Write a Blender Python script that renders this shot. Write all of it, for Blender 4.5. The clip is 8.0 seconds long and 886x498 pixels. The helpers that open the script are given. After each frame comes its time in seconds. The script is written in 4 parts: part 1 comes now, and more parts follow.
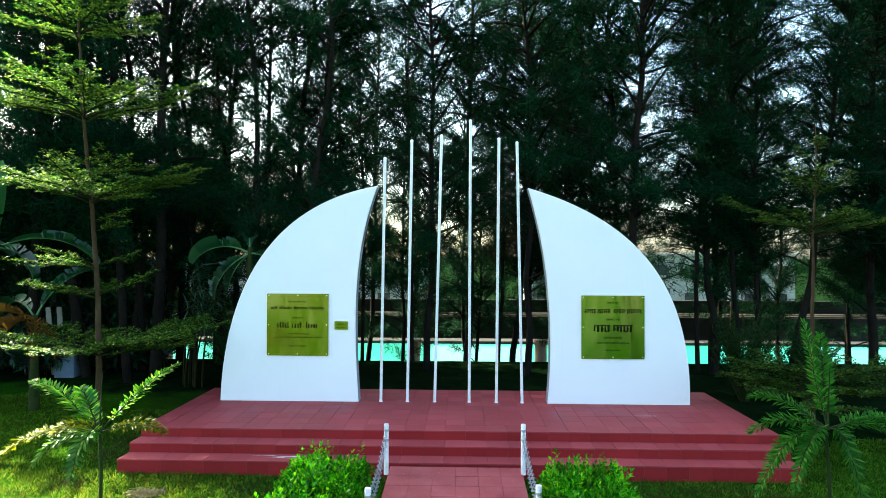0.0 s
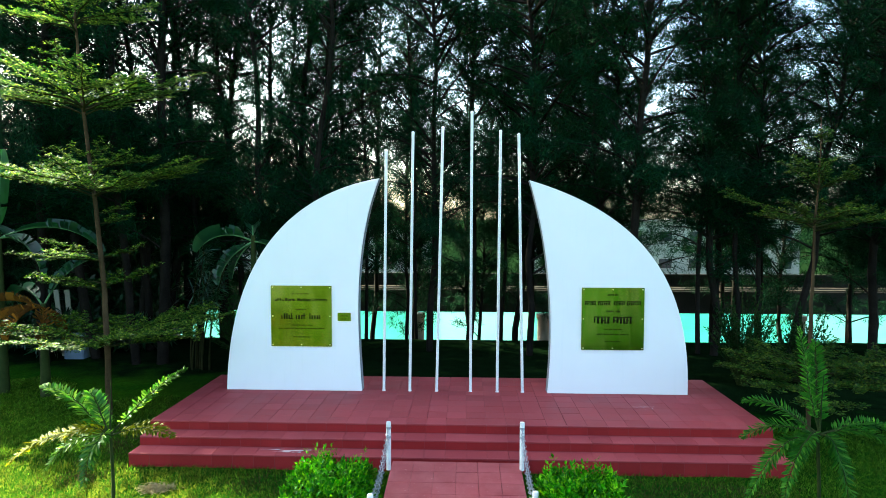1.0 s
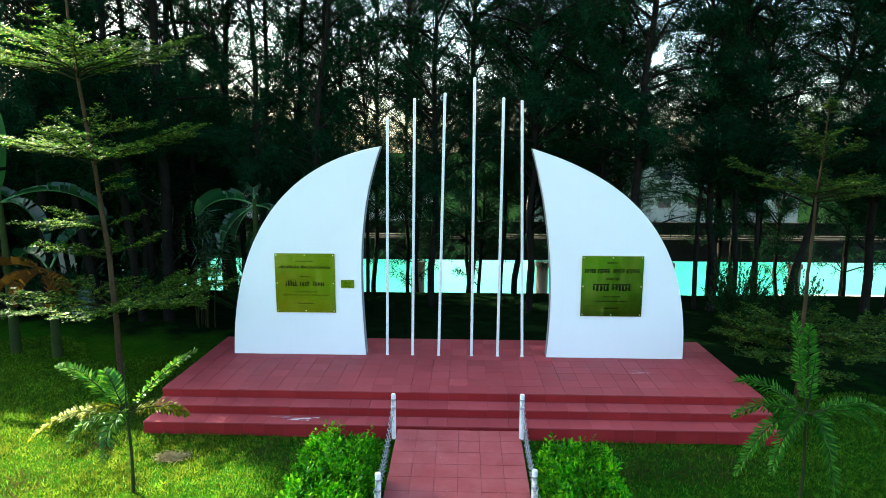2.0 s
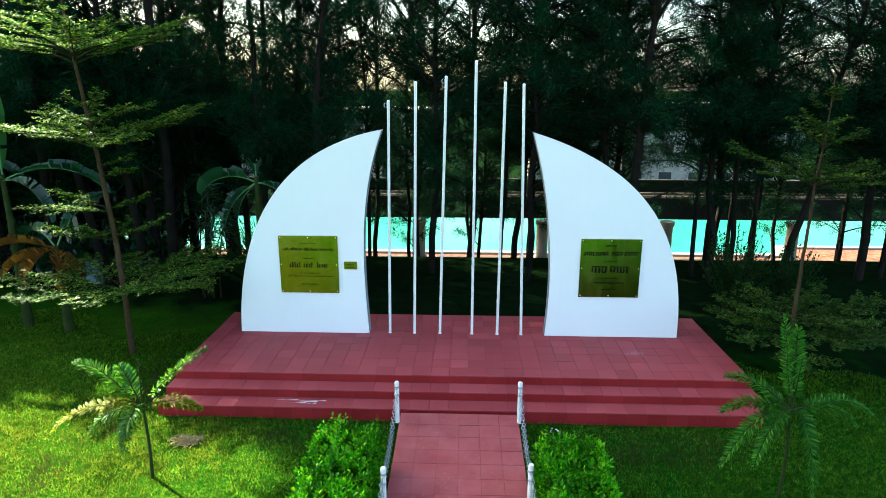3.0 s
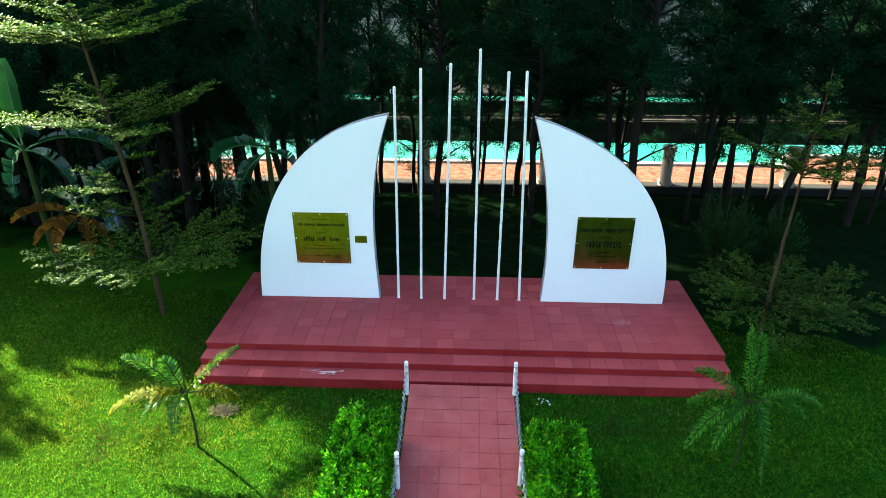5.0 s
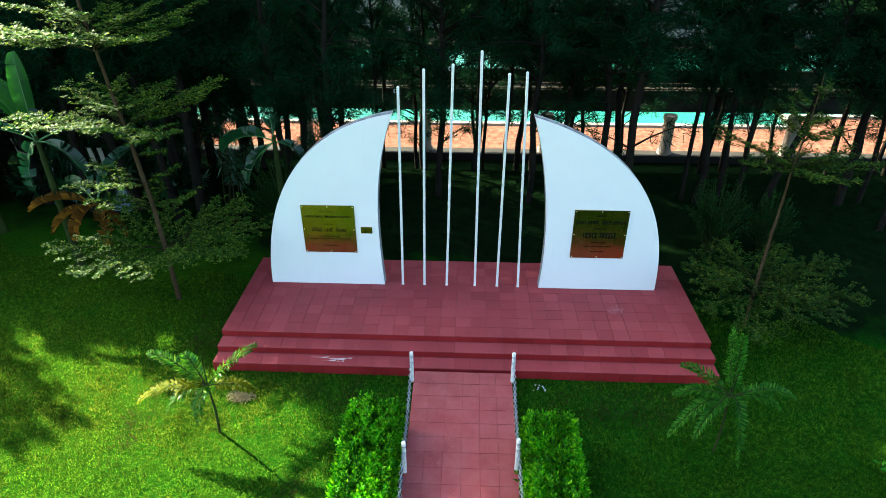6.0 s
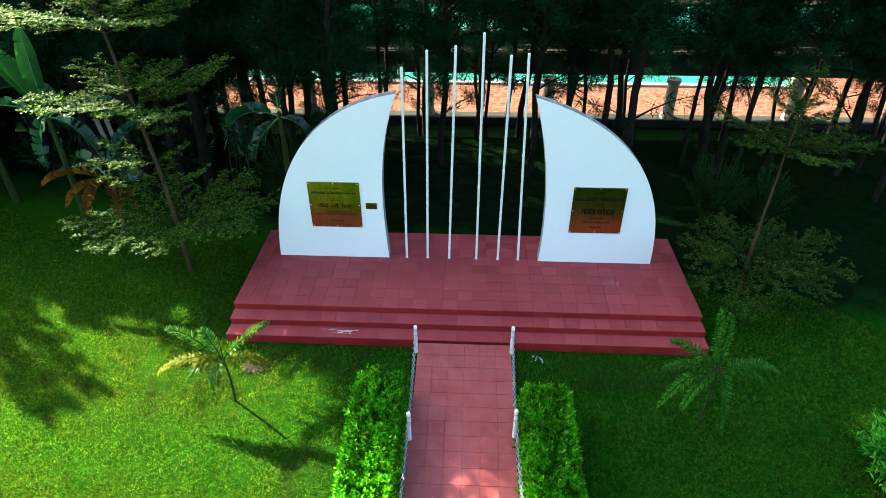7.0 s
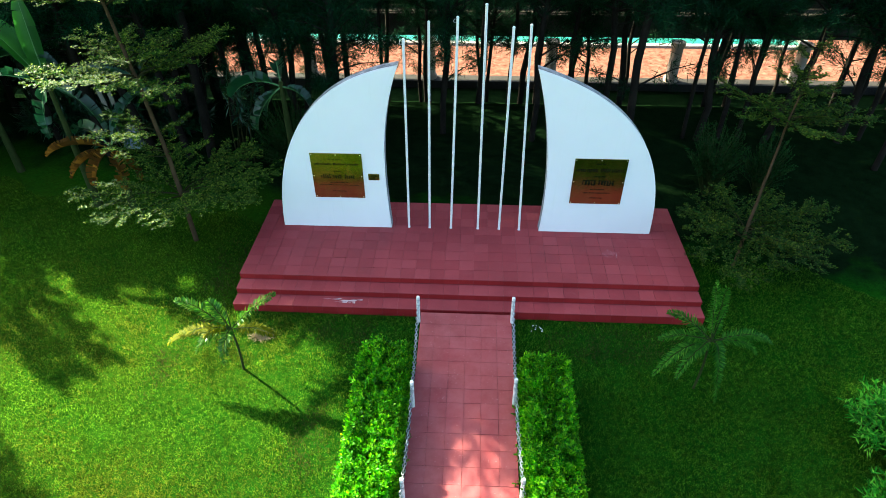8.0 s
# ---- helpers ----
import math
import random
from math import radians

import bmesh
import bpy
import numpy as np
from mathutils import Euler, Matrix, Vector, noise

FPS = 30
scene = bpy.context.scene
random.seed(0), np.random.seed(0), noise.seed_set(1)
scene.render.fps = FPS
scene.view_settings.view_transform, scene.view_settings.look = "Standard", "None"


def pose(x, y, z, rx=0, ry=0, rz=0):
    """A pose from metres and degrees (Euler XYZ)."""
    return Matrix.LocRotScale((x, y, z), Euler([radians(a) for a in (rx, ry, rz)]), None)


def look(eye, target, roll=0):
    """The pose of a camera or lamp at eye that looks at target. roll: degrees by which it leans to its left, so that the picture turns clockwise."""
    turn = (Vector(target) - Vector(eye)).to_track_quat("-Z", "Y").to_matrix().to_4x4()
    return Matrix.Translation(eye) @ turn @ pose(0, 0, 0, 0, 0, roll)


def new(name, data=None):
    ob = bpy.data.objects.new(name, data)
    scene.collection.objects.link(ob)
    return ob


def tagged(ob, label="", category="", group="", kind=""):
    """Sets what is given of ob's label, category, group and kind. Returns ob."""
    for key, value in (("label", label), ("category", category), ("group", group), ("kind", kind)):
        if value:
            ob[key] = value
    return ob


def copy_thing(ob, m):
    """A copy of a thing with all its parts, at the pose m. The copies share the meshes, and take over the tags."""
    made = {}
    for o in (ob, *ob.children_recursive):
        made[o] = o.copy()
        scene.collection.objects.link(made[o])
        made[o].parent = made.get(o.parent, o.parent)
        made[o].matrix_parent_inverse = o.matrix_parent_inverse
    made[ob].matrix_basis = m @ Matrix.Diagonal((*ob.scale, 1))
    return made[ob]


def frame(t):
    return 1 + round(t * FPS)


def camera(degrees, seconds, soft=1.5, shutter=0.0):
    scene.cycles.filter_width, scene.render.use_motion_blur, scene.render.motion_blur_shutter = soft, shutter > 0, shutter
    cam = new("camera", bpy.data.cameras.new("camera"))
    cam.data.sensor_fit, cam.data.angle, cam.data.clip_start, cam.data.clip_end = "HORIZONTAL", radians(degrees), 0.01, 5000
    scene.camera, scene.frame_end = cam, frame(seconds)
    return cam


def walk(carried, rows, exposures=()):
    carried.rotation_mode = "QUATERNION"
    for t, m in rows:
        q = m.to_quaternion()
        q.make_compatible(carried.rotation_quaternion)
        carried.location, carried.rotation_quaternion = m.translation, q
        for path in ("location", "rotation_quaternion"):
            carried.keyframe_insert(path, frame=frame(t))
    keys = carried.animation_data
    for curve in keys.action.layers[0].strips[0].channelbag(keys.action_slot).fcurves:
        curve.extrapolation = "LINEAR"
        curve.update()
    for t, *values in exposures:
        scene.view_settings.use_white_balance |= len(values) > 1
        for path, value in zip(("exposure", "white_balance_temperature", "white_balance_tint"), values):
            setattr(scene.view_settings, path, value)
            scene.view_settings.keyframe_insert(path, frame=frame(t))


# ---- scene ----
import itertools

cam = camera(71.8, 8.0, 0.8)
PATH = [
    (0, (0.262, 0.397, 3.338), (0.203, 2.396, 3.36), 0.2),
    (0.5, (0.312, 0.351, 3.63), (0.243, 2.35, 3.627), 0.1),
    (1, (0.325, 0.352, 3.952), (0.251, 2.348, 3.848), 0.1),
    (1.5, (0.286, 0.348, 4.27), (0.216, 2.335, 4.055), 0.1),
    (3, (0.241, 0.341, 5.514), (0.173, 2.274, 5.005), 0.1),
    (3.5, (0.227, 0.337, 6.008), (0.159, 2.243, 5.405), 0.1),
    (4, (0.207, 0.31, 6.548), (0.138, 2.183, 5.849), 0.1),
    (4.5, (0.242, 0.266, 7.063), (0.167, 2.103, 6.277), -0.0),
    (6, (0.201, 0.125, 8.732), (0.126, 1.848, 7.719), -0.1),
    (6.5, (0.195, 0.072, 9.101), (0.118, 1.755, 8.024), -0.2),
    (7, (0.206, 0.002, 9.402), (0.126, 1.643, 8.262), -0.2),
    (7.5, (0.18, -0.032, 9.625), (0.102, 1.563, 8.421), -0.2),
    (8, (0.186, -0.015, 9.714), (0.106, 1.549, 8.47), -0.3),
]
walk(cam, [(t, look(eye, target, roll)) for t, eye, target, roll in PATH], [(0, 3.72, 6300, -6), (3, 3.66, 6350, -6), (6, 3.57, 6350, -6), (8, 3.50, 6350, -6)])

# ---- world, sun, exposure ----
SUN_TO = Vector((-0.82, 0.57, 0.68)).normalized()
world = bpy.data.worlds.new("sky")
scene.world = world
world.use_nodes = True
wn = world.node_tree.nodes
wn.clear()
sky = wn.new("ShaderNodeTexSky")
sky.sky_type = "NISHITA"
sky.sun_disc = False
sky.sun_elevation = math.asin(SUN_TO.z)
sky.sun_rotation = math.atan2(SUN_TO.x, SUN_TO.y)
sky.air_density, sky.dust_density, sky.ozone_density = 1.0, 3.2, 0.8
wbg = wn.new("ShaderNodeBackground")
wbg.inputs["Strength"].default_value = 0.064
wout = wn.new("ShaderNodeOutputWorld")
world.node_tree.links.new(sky.outputs["Color"], wbg.inputs["Color"])
world.node_tree.links.new(wbg.outputs["Background"], wout.inputs["Surface"])
sun = new("sun", bpy.data.lights.new("sun", "SUN"))
sun.data.energy, sun.data.angle, sun.data.color = 4.2, radians(0.6), (1.0, 0.89, 0.68)
sun.matrix_basis = look(SUN_TO * 60, (0, 0, 0))


# ---- materials ----
def principled(name, rough=0.7, metal=0.0, spec=0.5):
    m = bpy.data.materials.new(name)
    m.use_nodes = True
    nt = m.node_tree
    b = nt.nodes["Principled BSDF"]
    b.inputs["Roughness"].default_value = rough
    b.inputs["Metallic"].default_value = metal
    b.inputs["Specular IOR Level"].default_value = spec
    return m, nt, b


def coords(nt):
    return nt.nodes.new("ShaderNodeNewGeometry").outputs["Position"]


def noise_node(nt, vec, scale, detail=4.0, rough=0.55, stretch=None):
    if stretch:
        mp = nt.nodes.new("ShaderNodeMapping")
        mp.inputs["Scale"].default_value = stretch
        nt.links.new(vec, mp.inputs["Vector"])
        vec = mp.outputs["Vector"]
    n = nt.nodes.new("ShaderNodeTexNoise")
    n.inputs["Scale"].default_value = scale
    n.inputs["Detail"].default_value = detail
    n.inputs["Roughness"].default_value = rough
    nt.links.new(vec, n.inputs["Vector"])
    return n.outputs["Fac"]


def ramp(nt, fac, stops):
    r = nt.nodes.new("ShaderNodeValToRGB")
    els = r.color_ramp.elements
    els[0].position, els[0].color = stops[0][0], (*stops[0][1], 1)
    els[1].position, els[1].color = stops[-1][0], (*stops[-1][1], 1)
    for p, c in stops[1:-1]:
        e = els.new(p)
        e.color = (*c, 1)
    nt.links.new(fac, r.inputs["Fac"])
    return r.outputs["Color"]


def mix(nt, fac, a, b, kind="MIX"):
    n = nt.nodes.new("ShaderNodeMix")
    n.data_type, n.blend_type = "RGBA", kind
    for sock, val in ((n.inputs[0], fac), (n.inputs[6], a), (n.inputs[7], b)):
        if isinstance(val, (int, float)):
            sock.default_value = val
        elif isinstance(val, tuple):
            sock.default_value = (*val, 1)
        else:
            nt.links.new(val, sock)
    return n.outputs[2]


def bump(nt, b, height, strength=0.3, dist=0.01):
    n = nt.nodes.new("ShaderNodeBump")
    n.inputs["Strength"].default_value = strength
    n.inputs["Distance"].default_value = dist
    nt.links.new(height, n.inputs["Height"])
    nt.links.new(n.outputs["Normal"], b.inputs["Normal"])


def plain(name, c1, c2, scale, rough=0.7, metal=0.0, fine=60.0, bumps=0.2, dist=0.004, spec=0.5):
    """Two-scale colour variation with a fine relief."""
    m, nt, b = principled(name, rough, metal, spec)
    v = coords(nt)
    big = noise_node(nt, v, scale, 5)
    small = noise_node(nt, v, fine, 3)
    col = ramp(nt, big, [(0.3, c1), (0.7, c2)])
    col = mix(nt, 0.35, col, ramp(nt, small, [(0.3, tuple(x * 0.75 for x in c1)), (0.75, tuple(min(1, x * 1.2) for x in c2))]))
    nt.links.new(col, b.inputs["Base Color"])
    bump(nt, b, small, bumps, dist)
    return m


def leafy(name, dark, light, glow, rough=0.5, translucent=0.35, spec=0.3, clump=0.0):
    """Leaves that let light through, each one a little different."""
    m, nt, b = principled(name, rough, 0.0, spec)
    g = nt.nodes.new("ShaderNodeNewGeometry")
    col = ramp(nt, g.outputs["Random Per Island"], [(0.0, dark), (0.6, light), (1.0, glow)])
    big = noise_node(nt, g.outputs["Position"], 1.3, 3)
    col = mix(nt, 1.0, col, ramp(nt, big, [(0.3, (0.65, 0.7, 0.7)), (0.7, (1.15, 1.1, 1.0))]), "MULTIPLY")
    if clump:
        tuft = noise_node(nt, g.outputs["Position"], clump, 4, 0.7)
        col = mix(nt, 1.0, col, ramp(nt, tuft, [(0.36, (0.42, 0.45, 0.45)), (0.64, (1.75, 1.68, 1.5))]), "MULTIPLY")
    nt.links.new(col, b.inputs["Base Color"])
    tr = nt.nodes.new("ShaderNodeBsdfTranslucent")
    nt.links.new(col, tr.inputs["Color"])
    mx = nt.nodes.new("ShaderNodeMixShader")
    mx.inputs["Fac"].default_value = translucent
    nt.links.new(b.outputs["BSDF"], mx.inputs[1])
    nt.links.new(tr.outputs["BSDF"], mx.inputs[2])
    nt.links.new(mx.outputs["Shader"], nt.nodes["Material Output"].inputs["Surface"])
    return m


def red_tile_material(name, deepened, trodden=False):
    """Oxide red tile; dusty, trodden pale, or kept deep with less skylight put in."""
    m, nt, b = principled(name, 0.62, 0.0, 0.2)
    v = coords(nt)
    info = nt.nodes.new("ShaderNodeObjectInfo")
    base = ramp(nt, info.outputs["Random"], [(0.0, (0.235, 0.033, 0.040)), (0.5, (0.262, 0.040, 0.047)), (1.0, (0.300, 0.052, 0.060))])
    cloud = noise_node(nt, v, 0.9, 6, 0.6)
    grain = noise_node(nt, v, 90, 3)
    col = mix(nt, 1.0, base, ramp(nt, cloud, [(0.3, (0.78, 0.76, 0.8)), (0.7, (1.18, 1.2, 1.2))]), "MULTIPLY")
    dust = noise_node(nt, v, 5.0, 8, 0.7)
    col = mix(nt, ramp(nt, dust, [(0.55, (0, 0, 0)), (0.8, (0.3, 0.3, 0.3))]), col, (0.29, 0.10, 0.105))
    col = mix(nt, 0.25, col, ramp(nt, grain, [(0.3, (0.13, 0.015, 0.018)), (0.7, (0.29, 0.048, 0.054))]))
    # Riser red deepened: less dust, and weaker skylight put into the colour
    if deepened:
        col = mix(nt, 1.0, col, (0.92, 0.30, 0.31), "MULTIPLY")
    # Path paled by trodden dust, with its opener sky put into the colour
    if trodden:
        scuff = noise_node(nt, v, 2.3, 7, 0.65)
        col = mix(nt, ramp(nt, scuff, [(0.35, (0.10, 0.10, 0.10)), (0.7, (0.42, 0.42, 0.42))]), col, (0.46, 0.155, 0.150))
        specks = noise_node(nt, v, 26, 2)
        col = mix(nt, ramp(nt, specks, [(0.70, (0, 0, 0)), (0.74, (0.6, 0.6, 0.6))]), col, (0.50, 0.26, 0.25))
    nt.links.new(col, b.inputs["Base Color"])
    rr = ramp(nt, cloud, [(0.3, (0.5, 0.5, 0.5)), (0.7, (0.75, 0.75, 0.75))])
    nt.links.new(rr, b.inputs["Roughness"])
    bump(nt, b, grain, 0.25, 0.002)
    return m


def ground_material():
    m, nt, b = principled("lawn", 0.95, 0.0, 0.0)
    v = coords(nt)
    patch = noise_node(nt, v, 0.55, 6, 0.6)
    blades = noise_node(nt, v, 55, 4, 0.7)
    lawn = ramp(nt, patch, [(0.3, (0.005, 0.036, 0.003)), (0.55, (0.010, 0.056, 0.004)), (0.75, (0.026, 0.074, 0.006))])
    lawn = mix(nt, 0.5, lawn, ramp(nt, blades, [(0.35, (0.003, 0.024, 0.002)), (0.65, (0.020, 0.095, 0.006))]))
    clump = noise_node(nt, v, 11.0, 5, 0.65)
    lawn = mix(nt, 1.0, lawn, ramp(nt, clump, [(0.35, (0.65, 0.7, 0.65)), (0.65, (1.25, 1.2, 1.2))]), "MULTIPLY")
    # Left side yellows: dry turf, with sunlight put into the colour too
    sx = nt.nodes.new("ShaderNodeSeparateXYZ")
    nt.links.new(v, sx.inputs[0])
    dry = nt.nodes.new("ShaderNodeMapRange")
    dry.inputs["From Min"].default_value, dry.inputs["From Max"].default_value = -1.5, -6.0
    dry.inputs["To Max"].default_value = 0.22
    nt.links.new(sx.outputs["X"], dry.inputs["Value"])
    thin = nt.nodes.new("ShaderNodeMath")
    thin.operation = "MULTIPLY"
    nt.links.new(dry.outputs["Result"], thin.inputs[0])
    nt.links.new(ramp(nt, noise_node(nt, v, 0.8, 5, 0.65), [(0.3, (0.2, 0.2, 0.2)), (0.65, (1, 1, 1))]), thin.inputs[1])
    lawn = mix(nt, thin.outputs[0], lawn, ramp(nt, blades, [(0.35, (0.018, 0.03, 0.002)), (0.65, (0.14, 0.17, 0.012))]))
    # Grove floor: soil, with the trees' shade put into its near-black colour
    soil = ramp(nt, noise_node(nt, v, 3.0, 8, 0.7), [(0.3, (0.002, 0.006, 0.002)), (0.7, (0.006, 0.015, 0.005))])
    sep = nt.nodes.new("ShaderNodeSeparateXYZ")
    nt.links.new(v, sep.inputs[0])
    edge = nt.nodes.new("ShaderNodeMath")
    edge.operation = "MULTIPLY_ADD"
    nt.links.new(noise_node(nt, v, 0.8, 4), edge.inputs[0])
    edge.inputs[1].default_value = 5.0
    # The dark floor starts sooner to the right, where a tree's shade falls
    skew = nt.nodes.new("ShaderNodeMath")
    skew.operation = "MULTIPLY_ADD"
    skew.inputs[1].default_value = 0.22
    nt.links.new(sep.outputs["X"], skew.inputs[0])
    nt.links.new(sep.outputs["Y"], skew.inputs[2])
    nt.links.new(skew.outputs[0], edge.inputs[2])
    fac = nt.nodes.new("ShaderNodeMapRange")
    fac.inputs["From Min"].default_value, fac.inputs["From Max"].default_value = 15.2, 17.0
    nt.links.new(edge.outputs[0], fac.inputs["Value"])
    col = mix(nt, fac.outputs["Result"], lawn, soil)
    nt.links.new(col, b.inputs["Base Color"])
    bump(nt, b, blades, 0.9, 0.03)
    return m


def brass_material():
    m, nt, b = principled("polished_brass", 0.16, 1.0)
    v = coords(nt)
    streak = noise_node(nt, v, 6.0, 4, 0.6, (1.0, 1.0, 0.25))
    nt.links.new(ramp(nt, streak, [(0.3, (0.40, 0.275, 0.10)), (0.7, (0.53, 0.39, 0.17))]), b.inputs["Base Color"])
    nt.links.new(ramp(nt, streak, [(0.3, (0.10, 0.10, 0.10)), (0.7, (0.24, 0.24, 0.24))]), b.inputs["Roughness"])
    bump(nt, b, noise_node(nt, v, 2.5, 2), 0.15, 0.01)
    return m


def water_material():
    m, nt, b = principled("pool_water", 0.28, 0.0, 0.10)
    v = coords(nt)
    nt.links.new(ramp(nt, noise_node(nt, v, 0.35, 4), [(0.3, (0.012, 0.115, 0.082)), (0.7, (0.022, 0.165, 0.120))]), b.inputs["Base Color"])
    bump(nt, b, noise_node(nt, v, 2.2, 3), 0.25, 0.03)
    return m


def wall_paint():
    """Smooth white paint with faint clouding and thin rain streaks."""
    m, nt, b = principled("white_paint", 0.6, 0.0, 0.35)
    v = coords(nt)
    cloud = ramp(nt, noise_node(nt, v, 0.7, 3), [(0.3, (0.76, 0.745, 0.785)), (0.7, (0.80, 0.78, 0.82))])
    streak = noise_node(nt, v, 2.2, 5, 0.6, (6.0, 1.0, 0.35))
    col = mix(nt, ramp(nt, streak, [(0.58, (0, 0, 0)), (0.85, (0.28, 0.28, 0.28))]), cloud, (0.66, 0.67, 0.68))
    nt.links.new(col, b.inputs["Base Color"])
    bump(nt, b, noise_node(nt, v, 60, 2), 0.04, 0.002)
    return m


M_TILE = red_tile_material("dusty_red_tile", False)
M_PATH = red_tile_material("trodden_red_tile", False, True)
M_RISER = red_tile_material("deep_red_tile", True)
M_GROUT = plain("dark_mortar", (0.120, 0.019, 0.022), (0.255, 0.039, 0.045), 1.1, 0.9)
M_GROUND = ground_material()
M_WHITE = wall_paint()
M_WHITE_OLD = plain("weathered_white_top", (0.03, 0.03, 0.033), (0.46, 0.46, 0.48), 5.0, 0.8, 0, 30.0, 0.3)
M_EDGE_GREY = plain("grey_undercoat", (0.16, 0.17, 0.20), (0.30, 0.31, 0.35), 2.5, 0.8, 0, 30.0, 0.2)
M_POLE = plain("white_pole_paint", (0.66, 0.66, 0.70), (0.78, 0.78, 0.80), 2.0, 0.35, 0, 40.0, 0.05)
M_POST = plain("white_post_paint", (0.60, 0.60, 0.60), (0.80, 0.80, 0.80), 9.0, 0.55, 0, 50.0, 0.15)
M_CHAIN = plain("galvanised_chain", (0.24, 0.26, 0.30), (0.44, 0.47, 0.52), 12.0, 0.42, 0.6, 70.0, 0.1)
M_BRASS = brass_material()
M_INK = plain("black_engraving", (0.006, 0.007, 0.004), (0.012, 0.013, 0.007), 20, 1.0, 0, 60.0, 0.1, 0.002, 0.0)
M_STEEL = plain("steel_stud", (0.5, 0.48, 0.4), (0.6, 0.58, 0.5), 20, 0.3, 1.0)
M_BARK = plain("dark_bark", (0.005, 0.0045, 0.004), (0.018, 0.015, 0.012), 3.0, 1.0, 0, 25.0, 0.8, 0.02, 0.05)
M_BARK_PALE = plain("pale_bark", (0.028, 0.018, 0.010), (0.07, 0.046, 0.026), 5.0, 1.0, 0, 35.0, 0.5, 0.01, 0.05)
M_TWIG = plain("dark_twig", (0.010, 0.012, 0.005), (0.03, 0.030, 0.012), 6.0, 1.0, 0, 60.0, 0.2, 0.004, 0.03)
M_STALK = plain("green_stalk", (0.012, 0.024, 0.005), (0.035, 0.045, 0.012), 6.0, 0.8, 0, 60.0, 0.2, 0.004, 0.1)
M_NEEDLE = leafy("casuarina_needles", (0.002, 0.013, 0.006), (0.005, 0.027, 0.012), (0.013, 0.050, 0.018), 0.8, 0.3, 0.03)
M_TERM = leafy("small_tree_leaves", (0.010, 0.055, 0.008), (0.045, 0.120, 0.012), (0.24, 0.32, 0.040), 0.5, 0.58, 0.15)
# Same leaves as M_TERM, with shade put into a darker colour
M_TERM_SHADE = leafy("shaded_tree_leaves", (0.007, 0.036, 0.005), (0.028, 0.080, 0.008), (0.12, 0.155, 0.018), 0.5, 0.5, 0.12)
M_HEDGE = leafy("hedge_leaves", (0.012, 0.13, 0.001), (0.060, 0.29, 0.003), (0.20, 0.47, 0.008), 0.45, 0.6, 0.2, 5.0)
M_PALM = leafy("palm_leaflets", (0.020, 0.11, 0.010), (0.055, 0.21, 0.016), (0.15, 0.36, 0.035), 0.5, 0.6, 0.15)
# Left palm: yellower leaflets, with sunlight partly put into the colour
M_PALM_SUN = leafy("bright_palm_leaflets", (0.020, 0.095, 0.006), (0.062, 0.20, 0.011), (0.22, 0.37, 0.034), 0.35, 0.5, 0.35)
M_PALM_YEL = leafy("yellowed_palm_leaflets", (0.060, 0.095, 0.002), (0.135, 0.150, 0.003), (0.215, 0.205, 0.004), 0.55, 0.5, 0.08)
M_BANANA = leafy("banana_leaf", (0.005, 0.034, 0.014), (0.008, 0.048, 0.019), (0.014, 0.075, 0.024), 0.33, 0.3, 0.5)
# Banana leaf again, with sunlight put into a brighter green
M_BANANA_LIT = leafy("fresh_banana_leaf", (0.014, 0.082, 0.010), (0.020, 0.105, 0.013), (0.030, 0.135, 0.016), 0.4, 0.45, 0.35)
M_BANANA_RIB = plain("pale_green_midrib", (0.06, 0.14, 0.05), (0.10, 0.20, 0.08), 6.0, 0.6, 0, 60.0, 0.2, 0.004, 0.2)
M_DEAD = leafy("dry_banana_leaf", (0.060, 0.028, 0.008), (0.125, 0.058, 0.010), (0.26, 0.120, 0.016), 0.8, 0.4, 0.05)
M_BUSH = leafy("dark_bush_leaves", (0.004, 0.022, 0.005), (0.009, 0.040, 0.009), (0.020, 0.066, 0.013), 0.75, 0.3, 0.06)
M_SHRUB = leafy("shrub_leaves", (0.018, 0.17, 0.010), (0.06, 0.33, 0.025), (0.22, 0.55, 0.05), 0.5, 0.4, 0.06)
M_BLADE = leafy("grass_blades", (0.023, 0.078, 0.005), (0.064, 0.152, 0.011), (0.124, 0.215, 0.021), 0.6, 0.65, 0.08, 11.0)
M_BLADE_PALE = leafy("dry_grass_blades", (0.066, 0.095, 0.008), (0.098, 0.122, 0.013), (0.128, 0.146, 0.022), 0.6, 0.6, 0.08, 6.0)
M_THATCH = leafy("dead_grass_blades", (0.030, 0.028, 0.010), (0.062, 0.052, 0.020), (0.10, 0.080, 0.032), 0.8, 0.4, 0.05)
M_DRY = plain("dry_thatch", (0.22, 0.16, 0.07), (0.36, 0.27, 0.13), 8, 0.9)
# The mottling puts broken tree shadow into the deck's colour
M_DECK = plain("terracotta_deck", (0.050, 0.0120, 0.0075), (0.200, 0.095, 0.068), 2.2, 0.9, 0, 5.0, 0.2, 0.01, 0.0)
M_COPING = plain("pale_coping", (0.22, 0.19, 0.16), (0.32, 0.29, 0.25), 2.0, 0.7)
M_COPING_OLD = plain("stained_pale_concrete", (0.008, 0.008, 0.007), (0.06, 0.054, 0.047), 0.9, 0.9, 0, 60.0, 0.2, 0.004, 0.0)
M_WATER = water_material()
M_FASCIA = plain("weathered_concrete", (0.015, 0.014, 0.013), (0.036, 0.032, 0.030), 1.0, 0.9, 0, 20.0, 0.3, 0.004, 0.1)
M_COLUMN = plain("pale_column_plaster", (0.20, 0.15, 0.12), (0.30, 0.24, 0.20), 1.2, 0.85)
